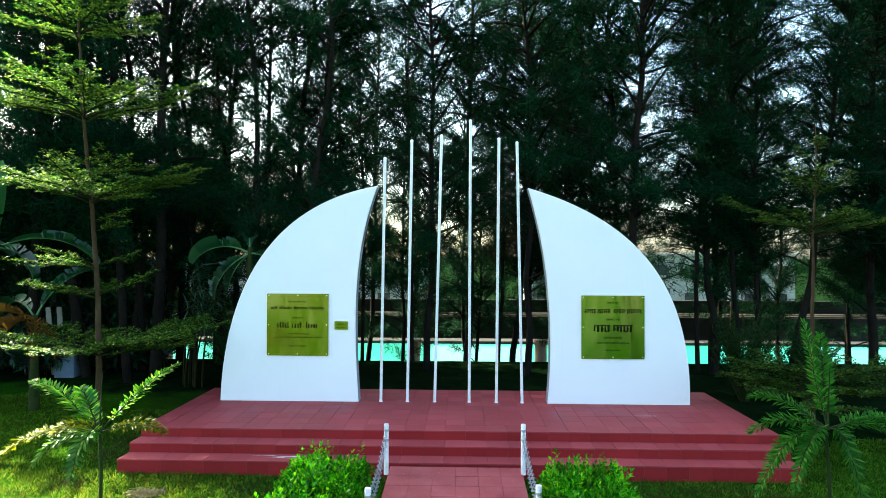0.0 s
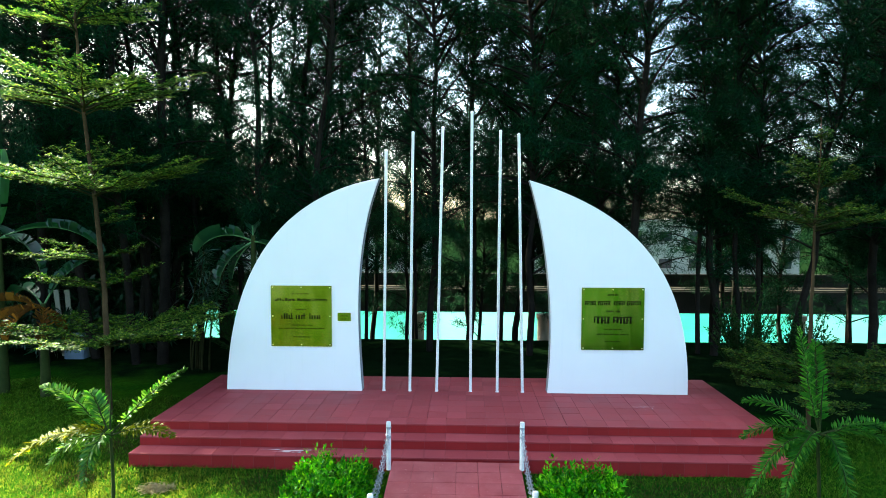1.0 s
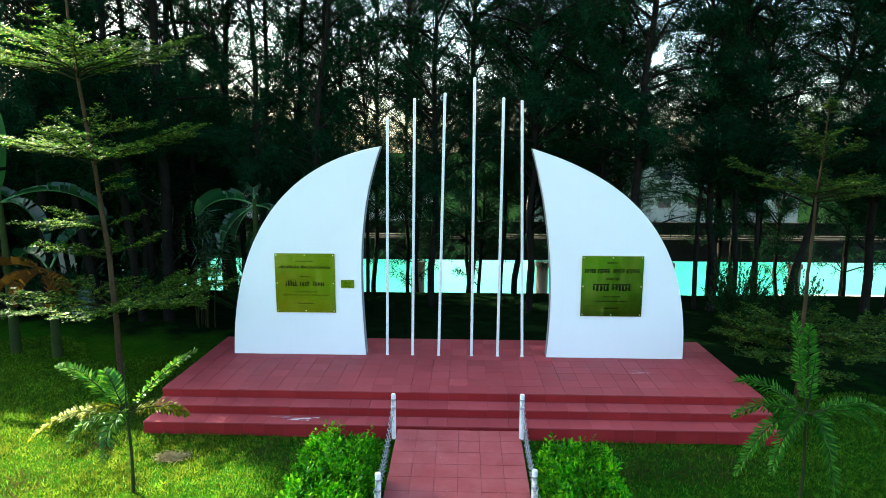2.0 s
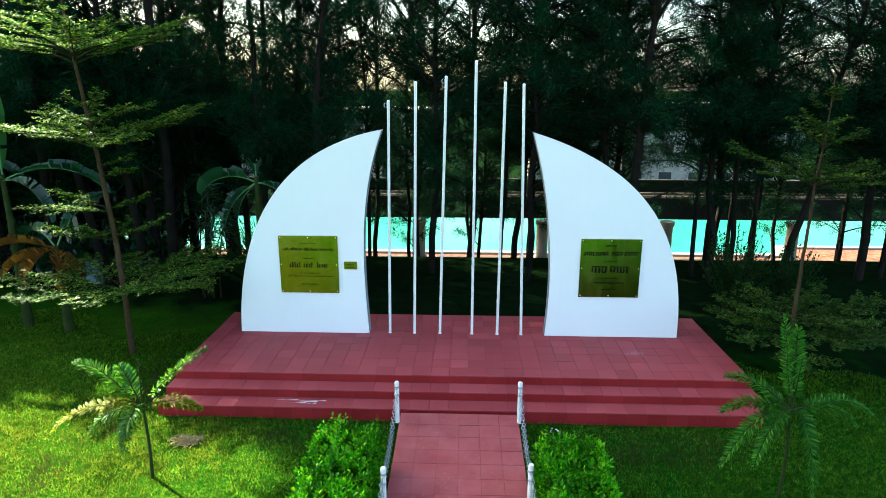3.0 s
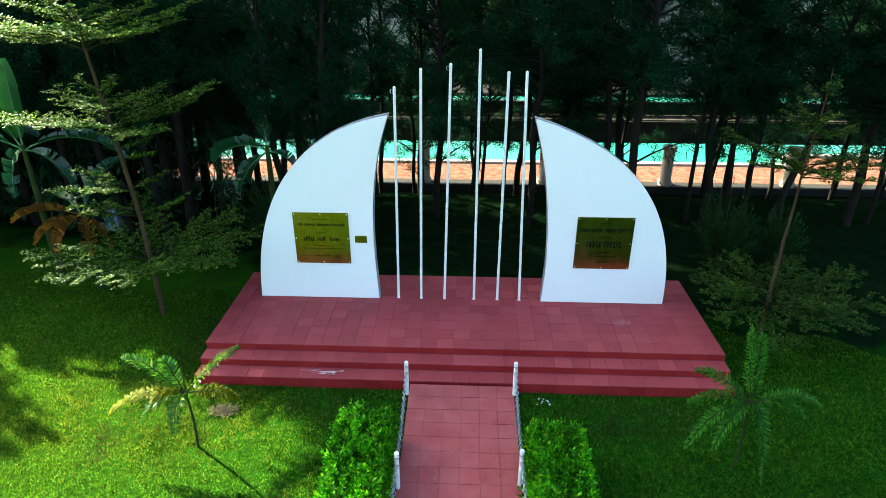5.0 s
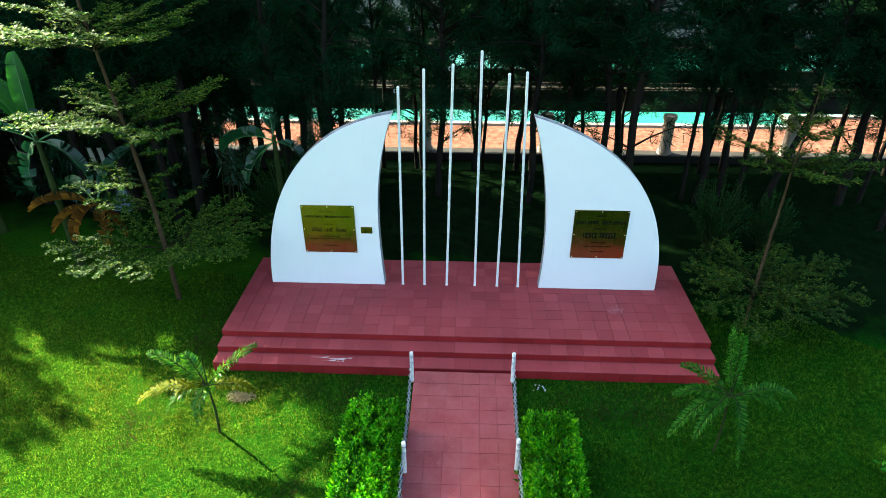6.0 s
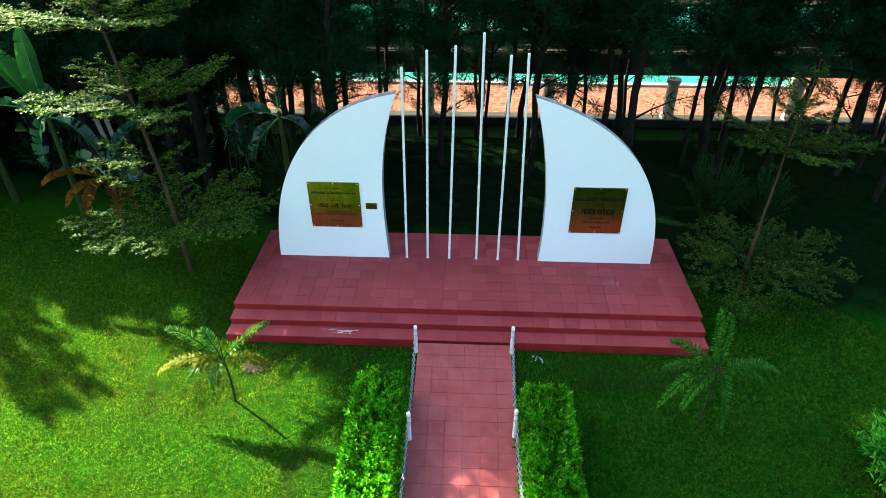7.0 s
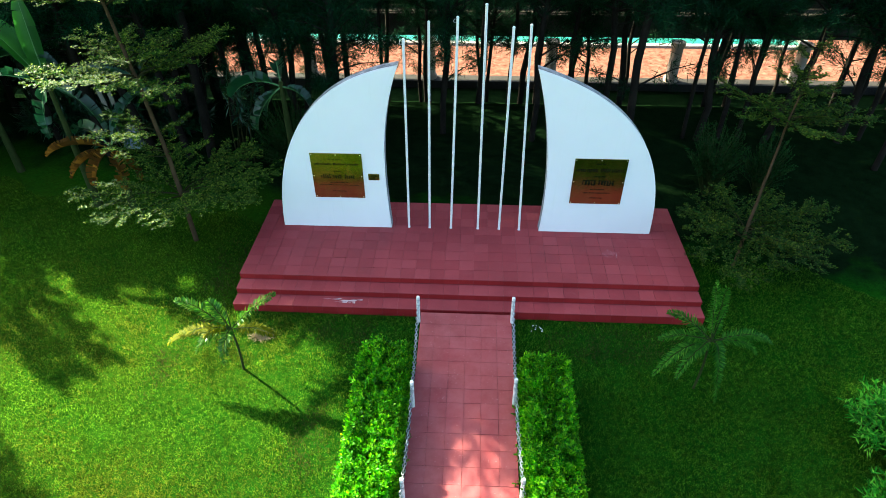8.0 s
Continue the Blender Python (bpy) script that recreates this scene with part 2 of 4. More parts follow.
M_FARWALL = plain("far_weathered_plaster", (0.20, 0.19, 0.165), (0.32, 0.30, 0.265), 0.5, 0.85)
M_GLASS = plain("dark_window_glass", (0.02, 0.025, 0.03), (0.05, 0.055, 0.06), 2, 0.1)
M_WOODS = leafy("far_foliage", (0.05, 0.10, 0.02), (0.10, 0.16, 0.035), (0.2, 0.24, 0.06), 0.7, 0.25)
M_SMEAR = plain("pale_pink_smear", (0.40, 0.27, 0.29), (0.62, 0.53, 0.56), 14.0, 0.8)
M_BLOCK = plain("pale_blue_paint", (0.09, 0.13, 0.20), (0.15, 0.20, 0.28), 4.0, 0.7)
M_TOOL = plain("pale_painted_metal", (0.45, 0.48, 0.52), (0.6, 0.62, 0.66), 6, 0.5, 0.2)


# ---- mesh helpers ----
class Geo:
    """Gathers vertices and faces of one mesh."""

    def __init__(self):
        self.v, self.f, self.n = [], [], 0

    def add(self, verts, faces):
        verts = np.asarray(verts, float).reshape(-1, 3)
        self.f.append(np.asarray(faces, int) + self.n)
        self.v.append(verts)
        self.n += len(verts)

    def mesh(self, name, smooth=False):
        me = bpy.data.meshes.new(name)
        v = np.concatenate(self.v)
        me.vertices.add(len(v))
        me.vertices.foreach_set("co", v.ravel())
        loops = np.concatenate([f.ravel() for f in self.f])
        sizes = np.concatenate([np.full(len(f), f.shape[1]) for f in self.f])
        starts = np.concatenate([[0], np.cumsum(sizes)[:-1]])
        me.loops.add(len(loops))
        me.loops.foreach_set("vertex_index", loops.astype(np.int32))
        me.polygons.add(len(sizes))
        me.polygons.foreach_set("loop_start", starts.astype(np.int32))
        if smooth:
            me.polygons.foreach_set("use_smooth", np.ones(len(sizes), bool))
        me.update(calc_edges=True)
        me.validate()
        return me


def thing(name, at, label, category, group="", kind="", rot=0.0):
    """An Empty at the base of a thing."""
    ob = new(name)
    ob.empty_display_size = 0.1
    ob.matrix_basis = pose(*at, 0, 0, rot)
    return tagged(ob, label, category, group, kind)


def part(name, me, material, parent, label="", at=None):
    """One mesh, from a bmesh, a Geo or a ready mesh, as a part under its thing."""
    if isinstance(me, Geo):
        me = me.mesh(name)
    elif isinstance(me, bmesh.types.BMesh):
        bm = me
        me = bpy.data.meshes.new(name)
        bm.to_mesh(me)
        bm.free()
    if not me.materials:
        me.materials.append(material)
    ob = new(name, me)
    ob.parent = parent
    if at is not None:
        ob.matrix_basis = at if isinstance(at, Matrix) else Matrix.Translation(at)
    return tagged(ob, label)


def box(size, at=(0, 0, 0), bevel=0.01, segs=1):
    """A box with softened edges, given by its size and its middle."""
    bm = bmesh.new()
    bmesh.ops.create_cube(bm, size=1.0, matrix=Matrix.Translation(at) @ Matrix.Diagonal((*size, 1)))
    if bevel:
        bmesh.ops.bevel(bm, geom=bm.edges[:], offset=bevel, segments=segs, affect="EDGES")
    return bm


def tube(g, pts, radii, sides=6, caps=True):
    """A tapered tube along points."""
    pts = np.asarray(pts, float)
    n = len(pts)
    tang = np.gradient(pts, axis=0)
    tang /= np.linalg.norm(tang, axis=1, keepdims=True) + 1e-9
    ref = np.array([0.0, 0, 1]) if abs(tang[0][2]) < 0.9 else np.array([1.0, 0, 0])
    a = np.cross(tang, ref)
    a /= np.linalg.norm(a, axis=1, keepdims=True) + 1e-9
    b = np.cross(tang, a)
    ang = np.linspace(0, 2 * np.pi, sides, endpoint=False)
    r = np.asarray(radii, float).reshape(-1, 1, 1)
    ring = pts[:, None] + r * (np.cos(ang)[None, :, None] * a[:, None] + np.sin(ang)[None, :, None] * b[:, None])
    i, j = np.meshgrid(np.arange(n - 1), np.arange(sides), indexing="ij")
    k = (j + 1) % sides
    g.add(ring.reshape(-1, 3), np.stack([i * sides + j, i * sides + k, (i + 1) * sides + k, (i + 1) * sides + j], -1).reshape(-1, 4))
    if caps:
        for row, flip in ((0, True), (n - 1, False)):
            idx = np.arange(sides)
            g.add(np.concatenate([ring[row], pts[row][None]]), np.stack([idx, (idx + 1) % sides, np.full(sides, sides)], -1)[:, ::-1 if flip else 1])


def unit(a):
    return a / (np.linalg.norm(a, axis=-1, keepdims=True) + 1e-9)


def leaves(g, at, along, up, length, width, widest=0.45, fold=0.12):
    """Pointed leaves with a fold along the midrib: two triangles pairs each."""
    at, along = np.asarray(at, float), unit(np.asarray(along, float))
    side = unit(np.cross(along, up))
    nor = np.cross(side, along)
    L, W = np.reshape(length, (-1, 1)), np.reshape(width, (-1, 1))
    mid = at + along * L * widest
    v = np.stack([at, mid + side * W * 0.5 + nor * W * fold, at + along * L, mid - side * W * 0.5 + nor * W * fold], 1)
    n = len(at)
    g.add(v.reshape(-1, 3), np.arange(n * 4).reshape(n, 4))


def needles(g, at, along, length, width, rng):
    """Thin single triangles."""
    along = unit(along)
    side = unit(np.cross(along, unit(rng.normal(size=along.shape))))
    L, W = np.reshape(length, (-1, 1)), np.reshape(width, (-1, 1))
    v = np.stack([at - side * W * 0.5, at + side * W * 0.5, at + along * L], 1)
    n = len(at)
    g.add(v.reshape(-1, 3), np.arange(n * 3).reshape(n, 3))


def bezier(p, n):
    t = np.linspace(0, 1, n)[:, None]
    p = np.asarray(p, float)
    return (1 - t) ** 3 * p[0] + 3 * t * (1 - t) ** 2 * p[1] + 3 * t * t * (1 - t) * p[2] + t ** 3 * p[3]


# ---- ground ----
PX0, PX1 = -0.81, 1.19          # edges of the path
SX0, SX1 = -5.09, 5.44          # edges of the platform
STEP, TREAD = 0.15, 0.35
Y_STEP, Y_BACK = 9.82, 13.60
Y_WING = 12.45
CREST = 20.0


def path_z(y):
    return 0.13 - 0.06 * (Y_STEP - max(y, -16.0))


def ground_z(x, y):
    if y < Y_STEP:
        z = -0.06 - 0.055 * (Y_STEP - max(y, -16.0))
    else:
        z = -0.08
    if y > CREST:
        s = min(1.0, (y - CREST) / 7.5)
        z = -0.08 - 2.75 * s * s * (3 - 2 * s)
        if y > 28.7:
            z -= 4.4 * min(1.0, (y - 28.7) / 0.8)
    bumps = 0.035 * noise.noise(Vector((x * 0.45, y * 0.45, 0))) + 0.012 * noise.noise(Vector((x * 1.7, y * 1.7, 3)))
    if -60 < x < 60 and -30 < y < 28:
        z += bumps
    return z


def build_ground():
    far = [60, 120, 300, 900, 3000]
    xs = [-a for a in reversed(far)] + list(np.arange(-40, 40.01, 0.5)) + far
    ys = [-a for a in reversed(far)] + list(np.arange(-30, 45.01, 0.5)) + far
    g = Geo()
    v = [(x, y, ground_z(x, y)) for y in ys for x in xs]
    w = len(xs)
    f = [(j * w + i, j * w + i + 1, (j + 1) * w + i + 1, (j + 1) * w + i) for j in range(len(ys) - 1) for i in range(w - 1)]
    g.add(v, f)
    ob = new("ground", g.mesh("ground", True))
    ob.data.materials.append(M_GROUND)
    tagged(ob, "green lawn that turns under trees to soil with shade put into its colour", "ground", "", "structure")


build_ground()


def build_grass():
    rng = np.random.default_rng(5)
    g = Geo()
    n = 900000
    x, y = rng.uniform(-14.6, 12.6, n), 4.8 + 13.4 * rng.random(n) ** 1.35
    tall = rng.uniform(0.6, 1.15, n)
    keep = ~((x > SX0 - 0.03) & (x < SX1 + 0.03) & (y > Y_STEP - 0.03) & (y < Y_BACK + 0.05)) & ~((x > PX0 - 0.04) & (x < PX1 + 0.04))
    keep &= (y < 13.2 + 0.5 * np.sin(x * 1.7) + np.clip(-7.5 - x, 0, 1.5) - 0.5 * np.clip(x - 5, 0, 4))
    x, y, tall = x[keep], y[keep], tall[keep]
    z = np.array([ground_z(a, b) for a, b in zip(x, y)])
    at = np.stack([x, y, z - 0.005], -1)
    tuft = np.array([noise.noise(Vector((a * 2.2, b * 2.2, 9))) for a, b in zip(x, y)])
    lean = rng.normal(0, 0.6, (len(x), 3))
    lean[:, 2] = 1.0
    length, width = tall * rng.uniform(0.05, 0.10, len(x)) * (1.0 + 0.5 * tuft), rng.uniform(0.006, 0.013, len(x))
    patchy = np.array([noise.noise(Vector((a * 0.5, b * 0.5, 4))) for a, b in zip(x, y)])
    # Pale blades favour the sunlit front left: dry grass plus painted sunlight
    pale = rng.random(len(x)) < np.clip((-1.0 - x) / 4.0, 0.03, 0.85) * np.clip(0.5 + 1.4 * patchy, 0.08, 1) * np.clip((11.8 + 1.5 * patchy - y) / 3.0, 0.12, 1)
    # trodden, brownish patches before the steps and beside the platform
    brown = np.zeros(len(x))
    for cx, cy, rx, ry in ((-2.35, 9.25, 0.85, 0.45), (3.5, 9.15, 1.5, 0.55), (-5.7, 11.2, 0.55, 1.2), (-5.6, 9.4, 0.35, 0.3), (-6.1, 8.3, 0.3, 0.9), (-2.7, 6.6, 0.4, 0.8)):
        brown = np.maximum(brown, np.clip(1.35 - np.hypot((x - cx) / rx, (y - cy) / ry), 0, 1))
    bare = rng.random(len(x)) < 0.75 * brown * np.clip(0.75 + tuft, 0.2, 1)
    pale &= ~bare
    for mask, name, material, label in ((bare, "thatch", M_THATCH, "brownish dead blades in trodden patches"), (~pale & ~bare, "grass", M_BLADE, "short deep green lawn grass"), (pale, "worn_grass", M_BLADE_PALE, "dry yellow-green blades with sunlight put into their colour")):
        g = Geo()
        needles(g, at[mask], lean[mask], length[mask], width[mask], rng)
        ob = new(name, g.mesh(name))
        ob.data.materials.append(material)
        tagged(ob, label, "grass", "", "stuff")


build_grass()


# ---- pool, deck and covered walkway below the grove ----
def prism(outline, low, high):
    """An upright slab over a flat outline."""
    bm = bmesh.new()
    face = bm.faces.new([bm.verts.new((x, y, high)) for x, y in outline])
    made = bmesh.ops.extrude_face_region(bm, geom=[face])
    bmesh.ops.translate(bm, verts=[v for v in made["geom"] if isinstance(v, bmesh.types.BMVert)], vec=(0, 0, low - high))
    bmesh.ops.recalc_face_normals(bm, faces=bm.faces[:])
    return bm


def build_pool():
    # the pool narrows: its near edge steps back
    for name, outline, label in (("pool_deck", [(-45, 29.3), (60, 29.3), (60, 43.9), (-45, 43.9)], "sunlit terracotta deck along the swimming pool"),
                                 ("side_deck", [(24.6, 43.904), (75, 43.904), (75, 46.5), (24.6, 46.5)], "sunlit terracotta deck where the pool steps back")):
        deck = new(name, bpy.data.meshes.new(name))
        bm = prism(outline, -6.85, -6.35)
        bm.to_mesh(deck.data)
        bm.free()
        deck.data.materials.append(M_DECK)
        tagged(deck, label, "deck", "", "structure")
    pool = thing("swimming_pool", (0, 56.4, -6.7), "turquoise swimming pool with pale stone coping", "pool", "", "structure")
    part("water", prism([(-45, -12.4), (24.0, -12.4), (24.0, -9.7), (75, -9.7), (75, 12.4), (-45, 12.4)], 0.03, 0.23), M_WATER, pool, "clear turquoise water")
    part("coping", box((69, 0.5, 0.5), (-10.6, -12.15, 0.26), 0.03), M_COPING, pool)
    part("coping", box((0.5, 2.2, 0.5), (24.25, -11.0, 0.264), 0.03), M_COPING, pool)
    part("coping", box((51, 0.5, 0.5), (49.6, -9.65, 0.26), 0.03), M_COPING, pool)
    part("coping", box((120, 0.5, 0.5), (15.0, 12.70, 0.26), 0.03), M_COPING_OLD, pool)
    part("far_deck", box((120, 6, 0.4), (15.0, 16.0, 0.24), 0.02), M_FASCIA, pool, "grey paving")


build_pool()


def build_walkway():
    w = thing("covered_walkway", (3.97, 29.4, -3.6), "low concrete covered walkway with round columns", "walkway", "", "structure")
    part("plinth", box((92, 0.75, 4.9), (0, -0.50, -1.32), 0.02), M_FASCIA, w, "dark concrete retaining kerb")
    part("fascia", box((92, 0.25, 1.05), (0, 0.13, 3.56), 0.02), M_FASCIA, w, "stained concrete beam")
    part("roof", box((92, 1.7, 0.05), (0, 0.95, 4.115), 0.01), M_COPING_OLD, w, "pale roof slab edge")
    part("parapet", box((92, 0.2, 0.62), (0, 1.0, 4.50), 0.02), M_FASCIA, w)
    for k in range(-7, 7):
        g = Geo()
        tube(g, [(0, 0, 1.12), (0, 0, 1.3), (0, 0, 1.32), (0, 0, 2.8), (0, 0, 2.85), (0, 0, 3.05)], [0.34, 0.34, 0.28, 0.27, 0.33, 0.33], 18)
        part("column", g.mesh("column", False), M_COLUMN, w, "", (k * 5.86, -0.46, 0))


build_walkway()


def build_far_building(x, y, wide, high, storeys, bays):
    b = thing("far_building", (x, y, -7.2), "distant pale plastered building seen between trunks", "building", "buildings beyond the pool")
    part("wall", box((wide, 8, high), (0, 4, high / 2), 0.03), M_FARWALL, b)
    part("roof", box((wide + 1.0, 9, 0.35), (0, 4, high + 0.17), 0.04), M_COPING, b)
    step = wide / bays
    for s in range(storeys):
        for i in range(bays):
            wz = 1.0 + s * high / storeys
            win = part("window", box((step * 0.5, 0.12, 1.4), (0, 0, 0.7), 0.01), M_COPING, b, "", (-wide / 2 + (i + 0.5) * step, -0.04, wz))
            part("pane", box((step * 0.42, 0.06, 1.2), (0, -0.05, 0.7), 0), M_GLASS, win)


build_far_building(26, 80, 34, 10.6, 3, 9)
build_far_building(-24, 82, 40, 9.8, 3, 10)


# ---- casuarina grove ----
def casuarina(seed, height, bare, per_metre=6.5, window=1.0, upper=1.0, low=1.0, tuft=1.0, slim=1.0, spread=1.0):
    """A slender stem, rising limbs, and needle tufts gathered along them; the crown is thinner between 5.3 and 8 m."""
    rng = np.random.default_rng(seed)
    t = thing("casuarina_tree", (0, 0, 0), "tall slender casuarina with dark feathery needle foliage", "tree", "grove of casuarinas")
    zs = np.linspace(-0.2, height, 12)
    wob = np.cumsum(rng.normal(0, 0.10, (12, 2)), 0)
    wob -= wob[0]
    stem = np.column_stack([wob, zs])
    r0 = (0.05 + 0.0045 * height * rng.uniform(0.8, 1.4)) * slim
    g = Geo()
    tube(g, stem, r0 * (1 - 0.88 * (zs - zs[0]) / height), 8)
    leaf = Geo()

    def on_stem(z):
        return np.array([np.interp(z, zs, stem[:, 0]), np.interp(z, zs, stem[:, 1]), z])

    n = int(height * per_metre)
    for i in range(n):
        z = bare + (height - bare) * ((i + rng.random()) / n) ** 1.35
        if i < 2:
            z = rng.uniform(0.5 * bare, bare)
        if i >= 2 and rng.random() > (low if z < 5.3 else window if z < 8.0 else upper):
            continue
        rel = max(0.0, z - bare) / (height - bare)
        length = (0.7 + 1.9 * math.sin(math.pi * min(1, rel * 0.8 + 0.2)) ** 0.8) * rng.uniform(0.55, 1.15) * spread
        az, el = rng.uniform(0, 2 * math.pi), rng.uniform(0.3, 1.05)
        d = np.array([math.cos(az) * math.cos(el), math.sin(az) * math.cos(el), math.sin(el)])
        s = np.linspace(0, 1, 5)[:, None]
        br = on_stem(z) + d * length * s + np.array([0, 0, -0.28 * length]) * s ** 2
        tube(g, br, 0.022 * (1.05 - s[:, 0]) * (0.5 + 0.5 * length), 3, False)
        m = 7
        u = np.linspace(0.28, 1.05, m)
        cen = on_stem(z) + d * length * u[:, None] + np.array([0, 0, -0.28 * length]) * u[:, None] ** 2 + rng.normal(0, 0.09, (m, 3))
        k = int((32 if z < 7 else 23) * tuft)
        fat = 1.13 if z < 7 else 1.36
        at = np.repeat(cen, k, 0) + rng.normal(0, 0.095, (m * k, 3))
        out = unit(rng.normal(0, 1, (m * k, 3))) * 0.8 + d * 0.5 + np.array([0, 0, -0.35])
        needles(leaf, at, out, rng.uniform(0.14, 0.36, m * k), fat * rng.uniform(0.012, 0.024, m * k), rng)
    part("trunk", g.mesh("trunk", True), M_BARK, t, "dark bare trunk with thin limbs")
    part("crown", leaf, M_NEEDLE, t)
    return t


# How far across the sun's rays a tree stands, and the place of a tree given in the sun's own grid.
def across(x, y):
    return 0.57 * x + 0.82 * y


def from_sun(toward, cross):
    return -0.82 * toward + 0.57 * cross, 0.57 * toward + 0.82 * cross


def build_grove():
    rng = random.Random(11)
    sizes = ((15.0, 3.6), (16.5, 4.2), (14.0, 3.3), (17.5, 4.4), (13.0, 3.1), (16.0, 3.9))
    thick = [casuarina(20 + i, h, b - 0.8, 6.8, 0.45) for i, (h, b) in enumerate(sizes)]
    airy = [casuarina(40 + i, h, b - 0.3, 8.2, 0.58, 1.0, 0.88, 1.1, 0.8, 1.3) for i, (h, b) in enumerate(sizes[:4])]
    young = casuarina(60, 9.0, 1.2, 11.0, 1.0, 1.0, 1.0, 2.3)
    thick_next, airy_next = itertools.cycle(thick), itertools.cycle(airy)
    used = set()

    def plant(src, x, y, wide, tall, lean=(0, 0)):
        o = src if src.name not in used else copy_thing(src, Matrix.Identity(4))
        used.add(src.name)
        o.matrix_basis = Matrix.LocRotScale((x, y, ground_z(x, y) - 0.02), Euler((radians(lean[0]), radians(lean[1]), rng.uniform(0, 6.28)), "ZYX"), Vector((wide, wide, tall)))

    # trunks that stand against the pool, one by one: place, girth, height, lean
    for x, y, wide, tall, lean in ((-3.07, 21.0, 0.7, 0.95, -2), (-1.45, 22.5, 0.6, 0.9, -2), (-0.74, 18.6, 1.1, 1.1, 1), (1.63, 23.0, 0.65, 0.95, 0), (2.19, 18.2, 1.15, 1.1, 1),
                                   (7.22, 18.6, 0.60, 0.9, 0), (7.62, 18.5, 1.15, 1.1, 0), (8.35, 18.6, 0.65, 0.95, 0), (9.02, 18.6, 0.75, 0.95, 0), (9.72, 18.3, 0.95, 1.0, 8),
                                   (12.2, 18.5, 1.25, 1.05, 1), (12.95, 18.7, 0.65, 0.95, 0), (-2.0, 25.0, 0.85, 1.1, 0), (2.95, 25.2, 0.85, 1.1, 0), (0.45, 27.0, 0.85, 1.1, 0), (-3.7, 26.6, 0.9, 1.1, 0), (4.6, 26.6, 0.9, 1.1, 0), (11.3, 25.6, 0.75, 1.1, 0), (15.4, 24.8, 0.85, 1.1, 0)):
        plant(next(airy_next), x, y, wide, tall, (rng.uniform(-2, 2), lean))
    rows = ((17.0, -10.6, 14.0, 2.15), (19.2, -13.5, 16.0, 2.3), (21.8, -15.0, 18.0, 2.6), (24.6, -9.0, 20.5, 2.9), (27.0, -8.0, 23.0, 3.1))
    spots = []
    for y, x0, x1, gap in rows:
        x = x0
        while x < x1:
            px, py = x + rng.uniform(-0.6, 0.6), y + rng.uniform(-0.7, 0.7)
            side = (px - 0.23) / (py - 0.34)
            if not (-0.18 < side < 0.15 or 0.30 < side < 0.72 or (-0.47 < side < -0.32 and y < 20)) or (0 < side < 0.30 and y > 20 and len(spots) % 3) or y > 26:
                spots.append((px, py))
            x += gap
    # Extra trees added where shade or canopy had gaps
    spots += [(-11.0, 19.6), (-13.5, 21.3), (-9.2, 18.3), (-12.3, 22.6), (-13.4, 17.6), (-11.9, 17.7), (-14.7, 20.0), (-13.0, 19.2), (-11.2, 16.6), (-5.1, 17.2), (-8.0, 16.7), (-8.6, 22.4), (-6.64, 21.6), (-8.0, 21.5), (-5.6, 19.5), (-8.1, 19.2), (-9.4, 19.8), (9.2, 22.5), (14.8, 22.5), (11.6, 24.0), (16.9, 23.5)]
    for x, y in spots:
        size = rng.uniform(0.88, 1.12)
        tall = size * (1.15 if across(x, y) < 14.5 and x < 1 else 1.0)
        plant(next(thick_next) if x < 0 else next(airy_next), x, y, size, tall, (rng.uniform(-3, 3), rng.uniform(-4, 4)))
    # grove's sunny flank, added unseen: tall trees shade the platform, lower ones the lawn's edge
    for toward, cross, tall in ((26.0, 6.25, 0.95), (24.0, 6.7, 0.95), (27.5, 7.0, 1.0), (22.5, 7.2, 1.0), (29.0, 6.4, 1.1)):
        plant(next(thick_next), *from_sun(toward, cross), 0.8, tall)
    for toward, cross, reach, wide in ((29.0, 4.6, 12.4, 0.38), (30.5, 5.2, 11.6, 0.5), (28.0, 5.8, 11.0, 0.55), (31.0, 6.2, 10.8, 0.7), (32.0, 4.9, 12.0, 0.4)):
        plant(next(thick_next), *from_sun(toward, cross), wide, 0.68 * (toward - reach) / 15.2)
    for toward, cross, reach, wide in ((24.5, 4.05, 12.9, 0.45), (25.5, 4.6, 12.2, 0.45), (23.5, 4.9, 12.6, 0.45), (27.0, 4.3, 13.5, 0.4), (22.6, 3.95, 13.6, 0.4), (23.0, 4.6, 12.8, 0.4), (25.0, 5.1, 12.4, 0.45), (21.0, 4.75, 13.6, 0.4), (23.5, 5.6, 12.3, 0.45),
                                       (19.0, 3.2, 14.7, 0.30), (22.0, 2.82, 10.9, 0.30), (21.6, 2.25, 11.0, 0.28), (22.2, 1.70, 11.2, 0.22), (20.8, 0.20, 8.1, 0.3), (26.2, 3.8, 13.8, 0.25), (24.0, 3.65, 12.4, 0.33), (22.0, 3.75, 12.7, 0.30),
                                       (26.5, 4.0, 14.2, 0.40), (28.0, 4.5, 12.9, 0.50), (24.8, 5.3, 12.0, 0.50), (23.5, 4.35, 13.6, 0.45), (22.7, 5.2, 12.6, 0.50), (29.5, 3.95, 13.6, 0.40), (26.0, 5.7, 11.4, 0.55)):
        plant(young, *from_sun(toward, cross), wide, 0.68 * (toward - reach) / 9.0)
    for x, y in ((-10.6, 23.8), (-12.8, 23.2), (-15.3, 23.9), (-17.8, 23.0)):
        plant(young, x, y, 1.0, 1.0)


build_grove()


# ---- platform, steps and path ----
TS = 1.0 / 3.0
JOINT = 0.0035


